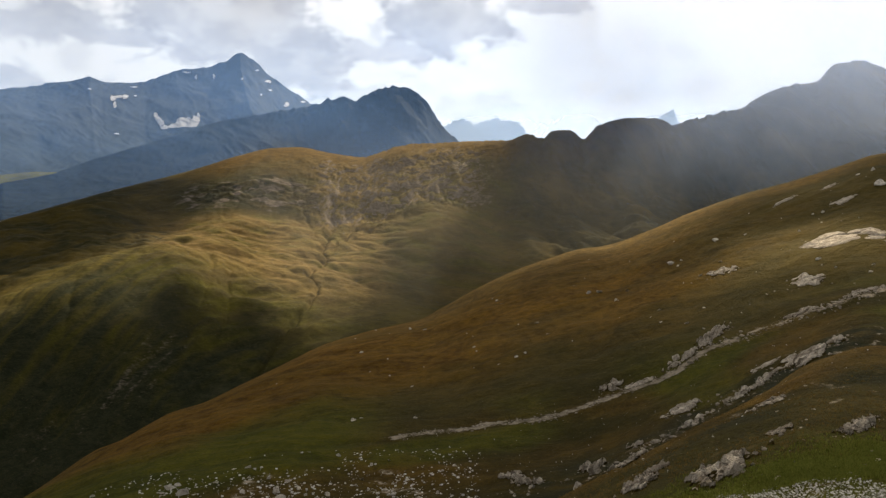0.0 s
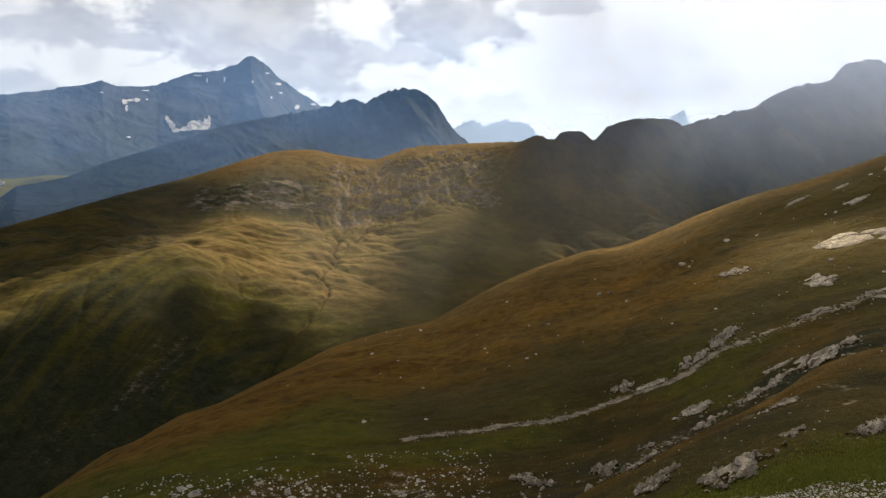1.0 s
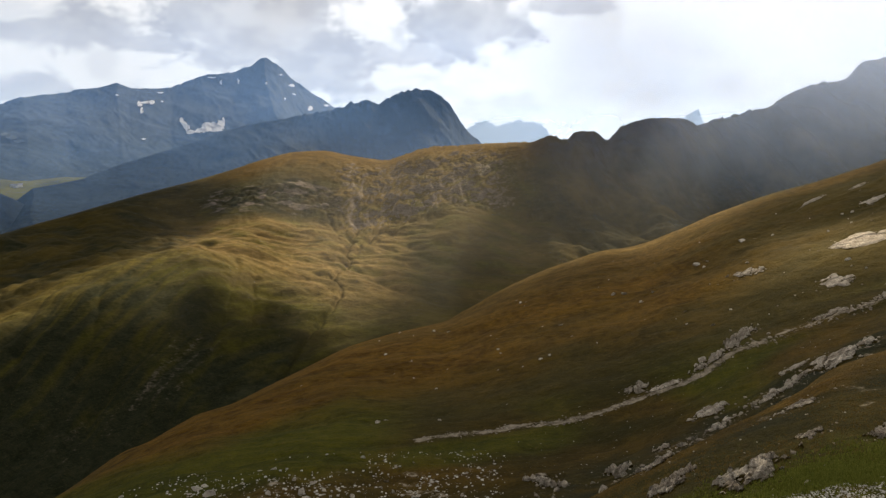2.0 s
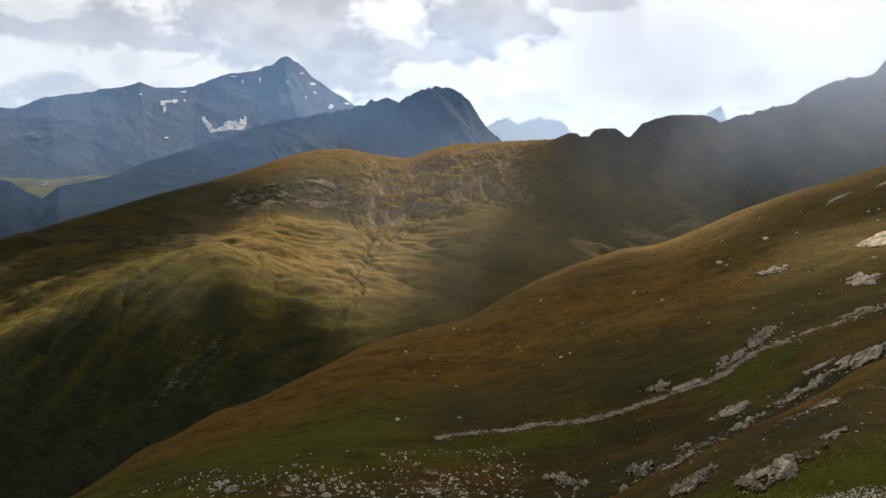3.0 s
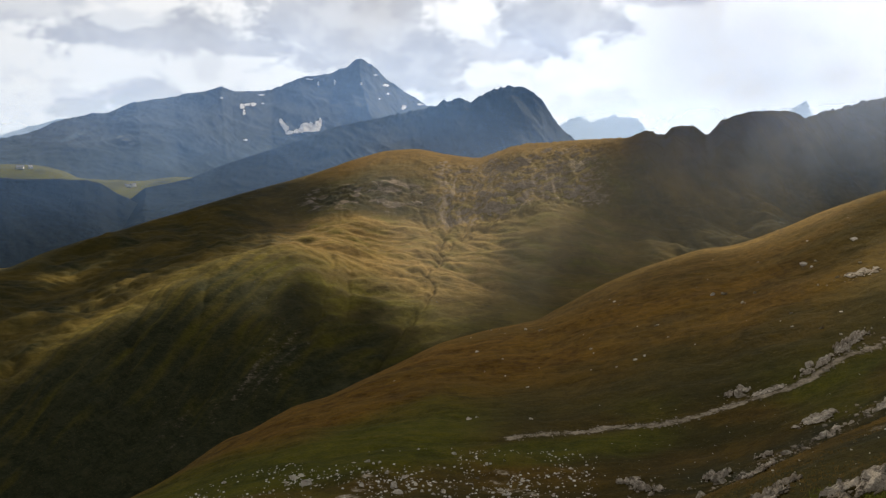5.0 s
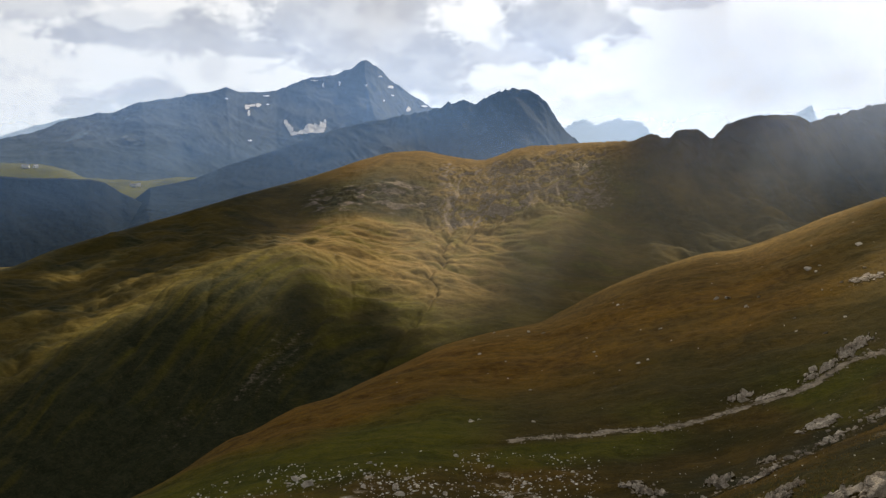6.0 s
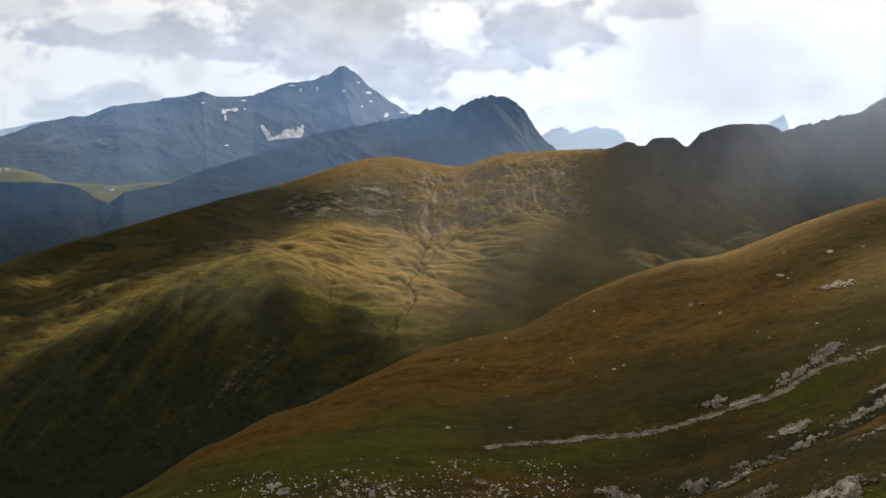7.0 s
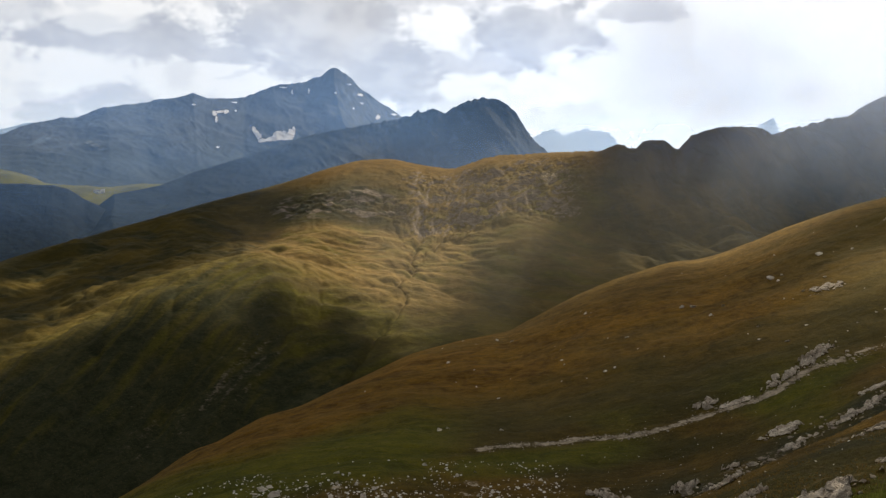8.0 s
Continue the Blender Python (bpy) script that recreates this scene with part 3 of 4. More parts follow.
    tagged(ob, "alpine hillside of brown and green turf with bare rock", "ground", kind="structure")
    return bearings, r, z


GROUND_GRID = build_ground()


def ground_height(x, y):
    """The height of the land at one place in view."""
    bearings, r, z = GROUND_GRID
    b = (math.degrees(math.atan2(x, y)) + 44) / 0.075
    i = int(b)
    f, d = b - i, math.hypot(x, y)
    return (1 - f) * np.interp(d, r[:, i], z[:, i]) + f * np.interp(d, r[:, i + 1], z[:, i + 1])


# ---------------------------------------------------------------- far mountains
def mountain(name, crest, foot_height, reach, back, material, label, snow=(), scree=(), cols=500, rows=110, rough=1.0, seed=3, jag=1.0, jag_from=-99):
    """A mountain with its own crest line; its face falls towards the viewpoint by `reach` metres down to foot_height."""
    b0, b1 = crest[0][0], crest[-1][0]
    bearings = np.linspace(b0, b1, cols)
    kb, kr, kz = (np.array(c, float) for c in zip(*crest))
    r3 = np.interp(bearings, kb, kr)
    v = np.concatenate([np.linspace(0, 1, rows), 1 + np.linspace(0.05, 1, 14)])
    bb, vv = np.meshgrid(bearings, v)
    front = vv <= 1
    fall = np.where(front, 1 - vv, vv - 1)
    spread = bb + fall * (2.2 * grain(bb / 3, fall * 2, seed + 31) + 1.2 * grain(bb / 1.1, fall * 4, seed + 32))
    z3 = np.interp(spread, kb, kz)
    r = np.where(front, r3[None] - reach * fall, r3[None] + back * fall)
    drop = np.where(front, fall ** 0.85, fall)
    z = z3 + (foot_height - z3) * drop
    a = np.radians(bb)
    x, y = r * np.sin(a), r * np.cos(a)
    size = np.maximum(z3 - foot_height, 40)
    ends = step(bb, b0, b0 + 1.5) * (1 - step(bb, b1 - 1.5, b1))
    rib = np.sqrt(fall) * (1 - fall) * 2
    u = bb * np.pi / 180 * r3[None]
    down = fall * reach
    for wave, k in ((520, 0.17), (240, 0.11), (110, 0.07), (50, 0.042), (23, 0.024)):
        bend = 0.6 * grain(u / wave / 1.5, down / wave / 1.5, seed + 2)
        z += rough * size * k * rib * ends * (0.5 - np.abs(grain((u - 0.4 * down) / wave + bend, down / wave / 1.4 + bend, seed + wave)) * 1.6)
    for wave, k in ((95, 3.0), (48, 3.0), (24, 2.6), (12, 1.8)):
        z += jag * step(bb, jag_from - 4, jag_from + 4) * k * grain(u / wave, fall * reach / wave, seed + 1) * np.exp(-fall * 8)
    ob = tagged(grid_mesh(name, x, y, z, material), label, "mountain", "mountains of the skyline")
    for item in tuple(snow) + tuple(scree):
        patch = snow_shape(bb, z, item) & front
        i, j = np.nonzero(patch[:-1, :-1] & patch[1:, 1:] & patch[:-1, 1:] & patch[1:, :-1])
        if len(i) < 3:
            continue
        corners = np.stack([i * cols + j, i * cols + j + 1, (i + 1) * cols + j + 1, (i + 1) * cols + j], -1)
        used, index = np.unique(corners, return_inverse=True)
        points = np.stack([x.ravel()[used] * 0.9985, y.ravel()[used] * 0.9985, z.ravel()[used] + 1.5], -1)
        kind = "snow_patch" if item in snow else "scree_patch"
        mesh = bpy.data.meshes.new(kind)
        mesh.from_pydata(points.tolist(), [], index.reshape(-1, 4).tolist())
        mesh.materials.append(SNOW_WHITE if item in snow else SCREE_GREY)
        part_ob = new(kind, mesh)
        part_ob.parent = ob
        tagged(part_ob, "dirty white patch of old snow" if item in snow else "pale grey fan of loose scree")
    return ob


def snow_shape(b, z, item):
    """Where one ragged snow patch lies: bearing, height, half width in degrees, half height in metres."""
    cb, cz, wb, wz = item
    wob = 0.8 * grain(b * 4 + z / 20, z / 16, 61) + 0.9 * grain(b * 11, z / 7, 62)
    return ((b - cb) / wb) ** 2 + ((z - cz) / wz) ** 2 < 1.15 + wob


SNOW = [(-20.62, 168, 0.17, 13), (-20.5, 152, 0.20, 14), (-20.32, 134, 0.22, 14), (-20.0, 114, 0.36, 10), (-19.3, 122, 0.42, 13), (-18.75, 140, 0.52, 22),
        (-18.2, 128, 0.42, 16), (-17.95, 148, 0.28, 20), (-17.78, 168, 0.12, 12), (-23.36, 243, 0.20, 14), (-23.02, 253, 0.29, 8), (-23.25, 214, 0.12, 18),
        (-22.56, 255, 0.20, 12), (-21.97, 306, 0.26, 5), (-18.43, 382, 0.32, 6), (-17.83, 358, 0.09, 14), (-16.63, 362, 0.09, 16), (-13.65, 397, 0.17, 6),
        (-12.84, 347, 0.24, 10), (-12.71, 302, 0.17, 6), (-11.55, 233, 0.20, 14), (-10.34, 255, 0.27, 6), (-13.36, 270, 0.10, 7),
        (-14.65, 346, 0.09, 9), (-23.21, 84, 0.17, 4), (-21.89, 261, 0.12, 5), (-24.77, 284, 0.17, 5)]
FAR_SNOW = [(1.4, 165, 0.2, 12), (2.3, 140, 0.3, 10), (3.3, 165, 0.25, 12), (4.3, 185, 0.2, 12), (4.9, 150, 0.3, 9), (3.9, 120, 0.3, 8)]
PEAK = [(-44, 3600, 13.1), (-39.4, 3600, 98.8), (-37.1, 3650, 134.7), (-35, 3700, 197.1), (-32.5, 3700, 222.4), (-30.4, 3700, 273.1),
        (-28, 3750, 298.4), (-24.7, 3750, 343.9), (-23.9, 3750, 325.7), (-21.3, 3800, 335.6), (-19.2, 3800, 394.8), (-16.7, 3800, 415.9),
        (-15.5, 3800, 456.1), (-14.7, 3800, 491.1), (-13.8, 3800, 455.2), (-12.6, 3800, 372.3), (-9.7, 3800, 250.6), (-6.3, 3800, 123.8)]
SECOND = [(-34.8, 2300, -205), (-31.6, 2300, -112), (-30.3, 2300, -72), (-28.5, 2330, -60), (-27.2, 2350, -50), (-25.2, 2400, -16.9), (-21.1, 2450, 37.5), (-16.9, 2500, 100.7),
          (-12.6, 2550, 142.6), (-9.6, 2600, 167.5), (-8.6, 2600, 183), (-7.1, 2600, 191.7), (-6.5, 2600, 187.3), (-5.4, 2600, 210.7), (-4.5, 2600, 224.8),
          (-3.9, 2600, 229), (-3.4, 2600, 235), (-2.8, 2600, 229), (-1.7, 2600, 203), (-1.1, 2600, 172), (-0.4, 2600, 122), (0.5, 2600, 78), (1.2, 2600, 50), (3.3, 2600, -53.2)]
PALE = [(-1.7, 4600, 47.6), (0, 4600, 171.6), (1.2, 4600, 222), (2.5, 4600, 196.1), (4.1, 4600, 228.3), (5.7, 4600, 198.1), (6.7, 4600, 98.2)]
SPIKE = [(15.1, 4500, 152.9), (15.9, 4500, 218.9), (16.8, 4500, 257.1), (17.2, 4500, 176.3), (17.5, 4500, 131)]
LEFT_FAR = [(-43, 4500, 90), (-41.3, 4500, 110.3), (-39.4, 4500, 137.8), (-37.4, 4500, 192.3), (-35.1, 4500, 239.7), (-33.3, 4500, 180)]
FOOTHILL = [(-44.2, 2250, -30), (-39.1, 2250, -31), (-37.8, 2250, -38.5), (-35.8, 2250, -39.5), (-34.1, 2250, -43), (-33.1, 2250, -55), (-32.2, 2250, -82), (-31.1, 2230, -104), (-29.5, 2200, -143), (-27.5, 2150, -198)]

PEAK_SCREE = [(-31.3, 90, 0.35, 9), (-30.9, 75, 0.3, 9), (-31.7, 103, 0.25, 8)]
mountain("snowy_peak", PEAK, -120, 900, 350, ROCK_PEAK, "pointed grey rock peak with old snow patches, haze blue mixed into its colour", SNOW, PEAK_SCREE, cols=760, rows=190, rough=0.30, jag=2.2)
mountain("rock_mountain", SECOND, -230, 560, 300, ROCK_SECOND, "blunt dark rock mountain with sheer end, haze blue mixed into its colour", cols=700, rows=130, rough=0.5, seed=5, jag=3.4, jag_from=-13)
mountain("distant_range", PALE, -100, 200, 150, ROCK_HAZED, "distant mountain range with snow specks, haze painted into its pale colour", FAR_SNOW, cols=260, rows=90, seed=8, jag=7.0)
mountain("distant_spire", SPIKE, -100, 200, 150, ROCK_HAZED, "distant rock spire, haze painted into its pale blue colour", cols=80, rows=40, rough=0.3, seed=9)
mountain("distant_ridge", LEFT_FAR, -100, 200, 150, ROCK_HAZED, "distant ridge, haze painted into its pale blue colour", cols=120, rows=40, rough=0.5, seed=10)
mountain("wooded_foothill", FOOTHILL, -260, 350, 250, WOODED, "dark wooded foothill above the far valley, haze blue mixed into its colour", cols=240, rows=60, rough=0.3, seed=12, jag=0.6)


# ---------------------------------------------------------------- unseen shading clouds overhead and mist
def cloud_material():
    """White cloud, thin at its rim and in places: the core mask says how thick."""
    material = bpy.data.materials.new("cloud")
    material.use_nodes = True
    n = Nodes(material.node_tree)
    soft = n.noise(n.place(), 0.006, 6, 0.6)
    shade = n.mix(soft, (0.72, 0.73, 0.76), (0.86, 0.86, 0.87))
    front, back, clear = (n.tree.nodes.new("ShaderNodeBsdf" + k) for k in ("Diffuse", "Translucent", "Transparent"))
    n.put(front.inputs["Color"], shade)
    n.put(back.inputs["Color"], shade)
    body = n.tree.nodes.new("ShaderNodeMixShader")
    body.inputs[0].default_value = 0.35
    n.put(body.inputs[1], front.outputs[0])
    n.put(body.inputs[2], back.outputs[0])
    both = n.tree.nodes.new("ShaderNodeMixShader")
    n.put(both.inputs[0], n.math("MULTIPLY", n.attr("core"), n.ramp(soft, 0.25, 0.7, 0.6, 1.0)))
    n.put(both.inputs[1], clear.outputs[0])
    n.put(both.inputs[2], body.outputs[0])
    out = n.tree.nodes.new("ShaderNodeOutputMaterial")
    n.put(out.inputs["Surface"], both.outputs[0])
    return material


CLOUD = cloud_material()


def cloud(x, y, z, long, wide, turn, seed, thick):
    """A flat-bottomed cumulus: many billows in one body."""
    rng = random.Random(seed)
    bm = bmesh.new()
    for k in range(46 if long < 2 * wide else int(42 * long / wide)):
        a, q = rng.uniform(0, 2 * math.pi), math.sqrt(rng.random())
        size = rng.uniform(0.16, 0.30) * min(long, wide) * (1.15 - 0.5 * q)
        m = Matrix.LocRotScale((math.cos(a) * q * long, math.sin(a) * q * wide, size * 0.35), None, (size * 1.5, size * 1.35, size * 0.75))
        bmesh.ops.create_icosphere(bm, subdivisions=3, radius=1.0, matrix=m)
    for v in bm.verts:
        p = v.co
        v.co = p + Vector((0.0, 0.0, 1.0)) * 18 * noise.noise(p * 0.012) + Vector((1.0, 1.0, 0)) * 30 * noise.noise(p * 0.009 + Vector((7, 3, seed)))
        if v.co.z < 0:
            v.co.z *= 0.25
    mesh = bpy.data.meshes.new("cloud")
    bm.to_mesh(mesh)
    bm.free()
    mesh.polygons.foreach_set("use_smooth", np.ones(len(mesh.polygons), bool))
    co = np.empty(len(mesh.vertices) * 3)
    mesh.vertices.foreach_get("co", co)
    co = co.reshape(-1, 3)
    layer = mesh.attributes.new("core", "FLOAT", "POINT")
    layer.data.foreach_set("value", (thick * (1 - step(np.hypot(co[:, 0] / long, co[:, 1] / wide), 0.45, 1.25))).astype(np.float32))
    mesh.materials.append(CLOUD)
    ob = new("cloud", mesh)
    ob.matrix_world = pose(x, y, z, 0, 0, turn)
    return tagged(ob, "flat-bottomed grey and white cumulus cloud, unseen overhead, placed to shade the slopes", "cloud", "clouds over the valley", "structure")


# unseen clouds, set above the view so their shadows fall on the slopes
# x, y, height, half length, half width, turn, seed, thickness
SHADE_CLOUDS = [(205, 1115, 820, 480, 258, -15, 1, 0.41), (960, 2420, 860, 620, 360, 12, 2, 0.3), (-107, 1581, 830, 495, 140, 52, 215, 0.46),
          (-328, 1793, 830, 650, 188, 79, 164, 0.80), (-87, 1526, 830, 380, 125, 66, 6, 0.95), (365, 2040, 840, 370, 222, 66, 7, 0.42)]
for item in SHADE_CLOUDS:
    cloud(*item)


def mist_material(name, low, high, thick, left, right, colour):
    """Thin mist: mostly clear, it scatters the light that falls through it; densest between two heights and bearings."""
    material = bpy.data.materials.new(name)
    material.use_nodes = True
    n = Nodes(material.node_tree)
    at = n.place()
    split = n.tree.nodes.new("ShaderNodeSeparateXYZ")
    n.put(split.inputs[0], at)
    bearing = n.math("MULTIPLY", n.math("ARCTAN2", split.outputs[0], split.outputs[1]), 180 / math.pi)
    drift = n.noise(n.stretch(at, (1.0, 1.0, 1.5)), 0.004, 6, 0.55, 0.4)
    veil = n.math("MULTIPLY", n.ramp(split.outputs[2], low, low + 0.55 * (high - low)), n.ramp(split.outputs[2], high, high - 0.4 * (high - low)))
    veil = n.math("MULTIPLY", veil, n.math("MULTIPLY", n.ramp(bearing, left, left + 7.0), n.ramp(bearing, right, right - 5.0)))
    veil = n.math("MULTIPLY", veil, n.math("MULTIPLY", n.ramp(drift, 0.2, 0.75, 0.65, 1.0), thick))
    clear, lit = n.tree.nodes.new("ShaderNodeBsdfTransparent"), n.tree.nodes.new("ShaderNodeBsdfTranslucent")
    lit.inputs["Color"].default_value = (*colour, 1)
    both = n.tree.nodes.new("ShaderNodeMixShader")
    n.put(both.inputs[0], veil)
    n.put(both.inputs[1], clear.outputs[0])
    n.put(both.inputs[2], lit.outputs[0])
    out = n.tree.nodes.new("ShaderNodeOutputMaterial")
    n.put(out.inputs["Surface"], both.outputs[0])
    return material


def mist(name, radius, left, right, low, high, thick, colour, label):
    """A curtain of mist hanging across a valley."""
    b, z = np.meshgrid(np.linspace(left, right, 90), np.linspace(low, high, 24))
    r = radius + 40 * grain(b / 9, z / 200, 71)
    a = np.radians(b)
    ob = grid_mesh(name, r * np.sin(a), r * np.cos(a), z, mist_material(name, low, high, thick, left, right, colour))
    return tagged(ob, label, "mist", kind="structure")


mist("peak_haze", 2780, -58, 40, -200, 620, 0.11, (0.26, 0.46, 1.0), "blue haze before the snowy peak")
mist("valley_haze", 1800, -58, 40, -330, 520, 0.165, (0.22, 0.44, 1.0), "thin blue haze hanging over the far valley")
mist("slope_haze", 640, -27, 20, -190, 60, 0.042, (0.74, 0.76, 0.80), "faint haze in the light over the sunny slope")
mist("distant_haze", 4150, -58, 40, -300, 420, 0.42, (0.50, 0.66, 1.0), "pale haze in front of the distant range")
mist("ridge_haze", 1330, 10, 54, -90, 470, 0.25, (0.46, 0.58, 0.96), "blue haze before the high end of the ridge")
mist("mist_bank", 1000, 2, 54, -135, 380, 0.255, (0.47, 0.62, 0.98), "sunlit mist drifting before the shaded ridge")


# ---------------------------------------------------------------- rocks and stones
def stone_material(name, dark, light, lichen):
    """Weathered rock: pale and dark grain, lichen blotches, dark cracks."""
    material, n, bsdf, at = surface(name)
    object_info = n.tree.nodes.new("ShaderNodeObjectInfo")
    grainy, blotch, big = n.noise(at, 7.0, 8, 0.75), n.noise(at, 1.6, 6, 0.65), n.noise(at, 0.45, 5, 0.6)
    base = n.mix(n.ramp(n.math("ADD", n.math("MULTIPLY", grainy, 0.5), n.math("MULTIPLY", big, 0.5)), 0.42, 0.58), dark, light)
    base = n.mix(n.math("MULTIPLY", object_info.outputs["Random"], 0.4), base, n.mix(0.5, base, (0.10, 0.09, 0.08)))
    base = n.mix(n.math("MULTIPLY", n.ramp(blotch, 0.52, 0.66), 0.55), base, lichen)
    cell = n.tree.nodes.new("ShaderNodeTexVoronoi")
    cell.feature = "DISTANCE_TO_EDGE"
    warp = n.tree.nodes.new("ShaderNodeVectorMath")
    warp.operation = "ADD"
    n.put(warp.inputs[0], at)
    n.put(warp.inputs[1], n.tree.nodes.new("ShaderNodeTexNoise").outputs["Color"])
    n.put(cell.inputs["Vector"], warp.outputs[0])
    cell.inputs["Scale"].default_value = 1.4
    crack = n.ramp(cell.outputs["Distance"], 0.0, 0.07, 1.0, 0.0)
    base = n.mix(n.math("MULTIPLY", crack, 0.4), base, (0.05, 0.042, 0.03))
    grown = n.ramp(n.math("ADD", n.attr("turf"), n.math("MULTIPLY", n.math("SUBTRACT", blotch, 0.5), 1.6)), 0.40, 0.62)
    base = n.mix(grown, base, n.mix(grainy, (0.035, 0.028, 0.008), (0.095, 0.066, 0.018)))
    n.put(bsdf.inputs["Base Color"], base)
    bump(n, bsdf, n.math("SUBTRACT", n.math("ADD", grainy, n.math("MULTIPLY", blotch, 2.0)), crack), 0.18)
    return material


PALE_STONE = stone_material("pale_limestone", (0.58, 0.52, 0.44), (0.88, 0.82, 0.73), (0.36, 0.30, 0.22))
GREY_STONE = stone_material("weathered_grey_rock", (0.42, 0.355, 0.285), (0.80, 0.715, 0.61), (0.27, 0.215, 0.14))


def chiselled(rng, bm, m, detail, cuts):
    """Adds one angular stone to the bmesh: a ball cut by random planes."""
    made = bmesh.ops.create_icosphere(bm, subdivisions=detail, radius=1.0)["verts"]
    planes = []
    for _ in range(cuts):
        way = Vector((rng.gauss(0, 1), rng.gauss(0, 1), rng.gauss(0, 0.8))).normalized()
        planes.append((way, rng.uniform(0.26, 0.62)))
    for v in made:
        for way, d in planes:
            over = v.co.dot(way) - d
            if over > 0:
                v.co -= way * over
        v.co *= 1 + 0.10 * noise.noise(v.co * 2.5 + planes[0][0] * 9)
        v.co = m @ v.co


def stone_mesh(seed, flat, detail=3, cuts=15):
    rng = random.Random(seed)
    bm = bmesh.new()
    chiselled(rng, bm, Matrix.Diagonal((0.85, 0.85 * rng.uniform(0.6, 0.9), 0.85 * flat, 1)), detail, cuts)
    mesh = bpy.data.meshes.new("boulder")
    bm.to_mesh(mesh)
    bm.free()
    return mesh


def boulder_kind(count, flat, material, seed):
    meshes = [stone_mesh(seed + k, flat * (0.8 + 0.1 * k)) for k in range(count)]
    for mesh in meshes:
        mesh.materials.append(material)
    return meshes


GREY_BOULDERS = boulder_kind(6, 0.75, GREY_STONE, 10)
PALE_BOULDERS = boulder_kind(6, 0.6, PALE_STONE, 40)
scatter = random.Random(5)


def set_stone(meshes, x, y, size, label, group, name="boulder", sink=0.24):
    ob = new(name, scatter.choice(meshes))
    ob.matrix_world = pose(x, y, ground_height(x, y) + size * (0.2 - sink), scatter.uniform(-14, 14), scatter.uniform(-14, 14), scatter.uniform(0, 360)) @ Matrix.Diagonal((size, size, size, 1))
    return tagged(ob, label, "boulder", group)


GULLY_BOULDERS = [
    (16.3, 80.9, 1.0), (16.6, 77.0, 1.5), (18.1, 72.7, 1.8), (19.7, 73.8, 1.0), (22.7, 83.8, 1.3), (21.8, 79.1, 0.8), (24.0, 80.7, 1.3),
    (25.8, 82.6, 0.7), (27.7, 83.0, 1.0), (28.7, 83.5, 1.0), (30.7, 86.6, 1.5), (31.8, 85.5, 1.2), (33.7, 86.6, 1.2), (34.4, 85.8, 1.5),
    (35.4, 86.7, 1.2), (36.7, 87.5, 1.0), (13.3, 71.6, 1.0), (13.5, 77.7, 0.8), (7.5, 81.9, 1.5), (8.6, 83.2, 1.1), (9.2, 74.9, 1.2),
    (8.5, 71.5, 0.7), (27.6, 118.5, 2.2), (28.7, 120.2, 1.8), (38.0, 122.8, 1.1), (39.6, 123.6, 1.9), (41.3, 124.4, 1.1), (40.6, 119.4, 1.2)]
HILL_STONES = [
    (-27.7, 233.5, 0.9), (-23.0, 250.9, 1.2), (-10.6, 237.3, 1.3), (-5.6, 227.7, 1.2), (-21.8, 195.9, 1.4), (-13.5, 176.9, 0.7),
    (7.6, 177.1, 0.7), (23.9, 188.0, 1.0), (15.7, 155.4, 0.8), (17.6, 156.4, 0.9), (24.6, 172.4, 0.7), (41.3, 211.3, 2.3), (44.4, 210.9, 2.0),
    (45.5, 194.7, 1.6), (50.6, 203.5, 1.0), (68.0, 220.7, 2.1), (68.1, 215.5, 1.2), (60.4, 186.2, 0.9), (65.4, 188.7, 1.1), (70.3, 220.0, 0.9),
    (83.8, 230.3, 2.2), (73.4, 197.0, 1.0), (91.8, 227.6, 1.1), (99.6, 209.0, 1.3), (116.8, 231.3, 1.8), (108.5, 214.4, 1.1)]
HIGH_STONES = [
    (115.0, 232.9, 1.0), (56.2, 158.8, 1.1), (86.6, 171.4, 1.2), (84.3, 165.5, 1.0), (90.5, 156.7, 1.1), (87.2, 151.7, 1.0), (84.8, 160.4, 0.9),
    (150.8, 274.0, 2.4), (154.1, 270.9, 3.2), (140.7, 242.0, 3.8), (-15.0, 120.8, 1.2), (-13.7, 122.2, 0.8), (-4.6, 120.0, 0.9), (45.8, 155.0, 0.7),
    (49.3, 149.1, 0.9), (17.6, 239.8, 1.1), (6.7, 155.6, 0.5), (-11.8, 162.4, 0.5), (-37.9, 166.2, 0.6)]
PALE_BLOCKS = [
    (-31.9, 83.7, 1.5), (-29.6, 80.8, 1.9), (-22.2, 79.5, 1.3), (-18.5, 79.7, 1.8), (-17.2, 76.5, 1.1), (-24.2, 89.6, 1.2), (-6.6, 81.0, 0.9),
    (-5.5, 78.4, 0.7), (-2.6, 75.3, 0.8), (-13.8, 95.9, 0.7), (-26.1, 90.1, 0.8), (-13.5, 76.3, 0.8), (-9.6, 84.8, 0.7), (-27.0, 84.9, 0.7)]
VERGE_STONES = [
    (11.6, 19.8, 0.19), (12.2, 20.2, 0.18), (12.7, 21.3, 0.16), (10.3, 21.1, 0.15), (9.2, 19.7, 0.25), (9.1, 20.5, 0.13), (8.5, 20.2, 0.11),
    (9.9, 21.6, 0.1), (7.6, 20.5, 0.11), (10.8, 19.7, 0.11), (10.8, 19.1, 0.14), (10.8, 18.8, 0.13), (10.4, 20.2, 0.1), (11.6, 23.2, 0.11),
    (13.7, 29.7, 0.19), (12.3, 24.9, 0.12)]
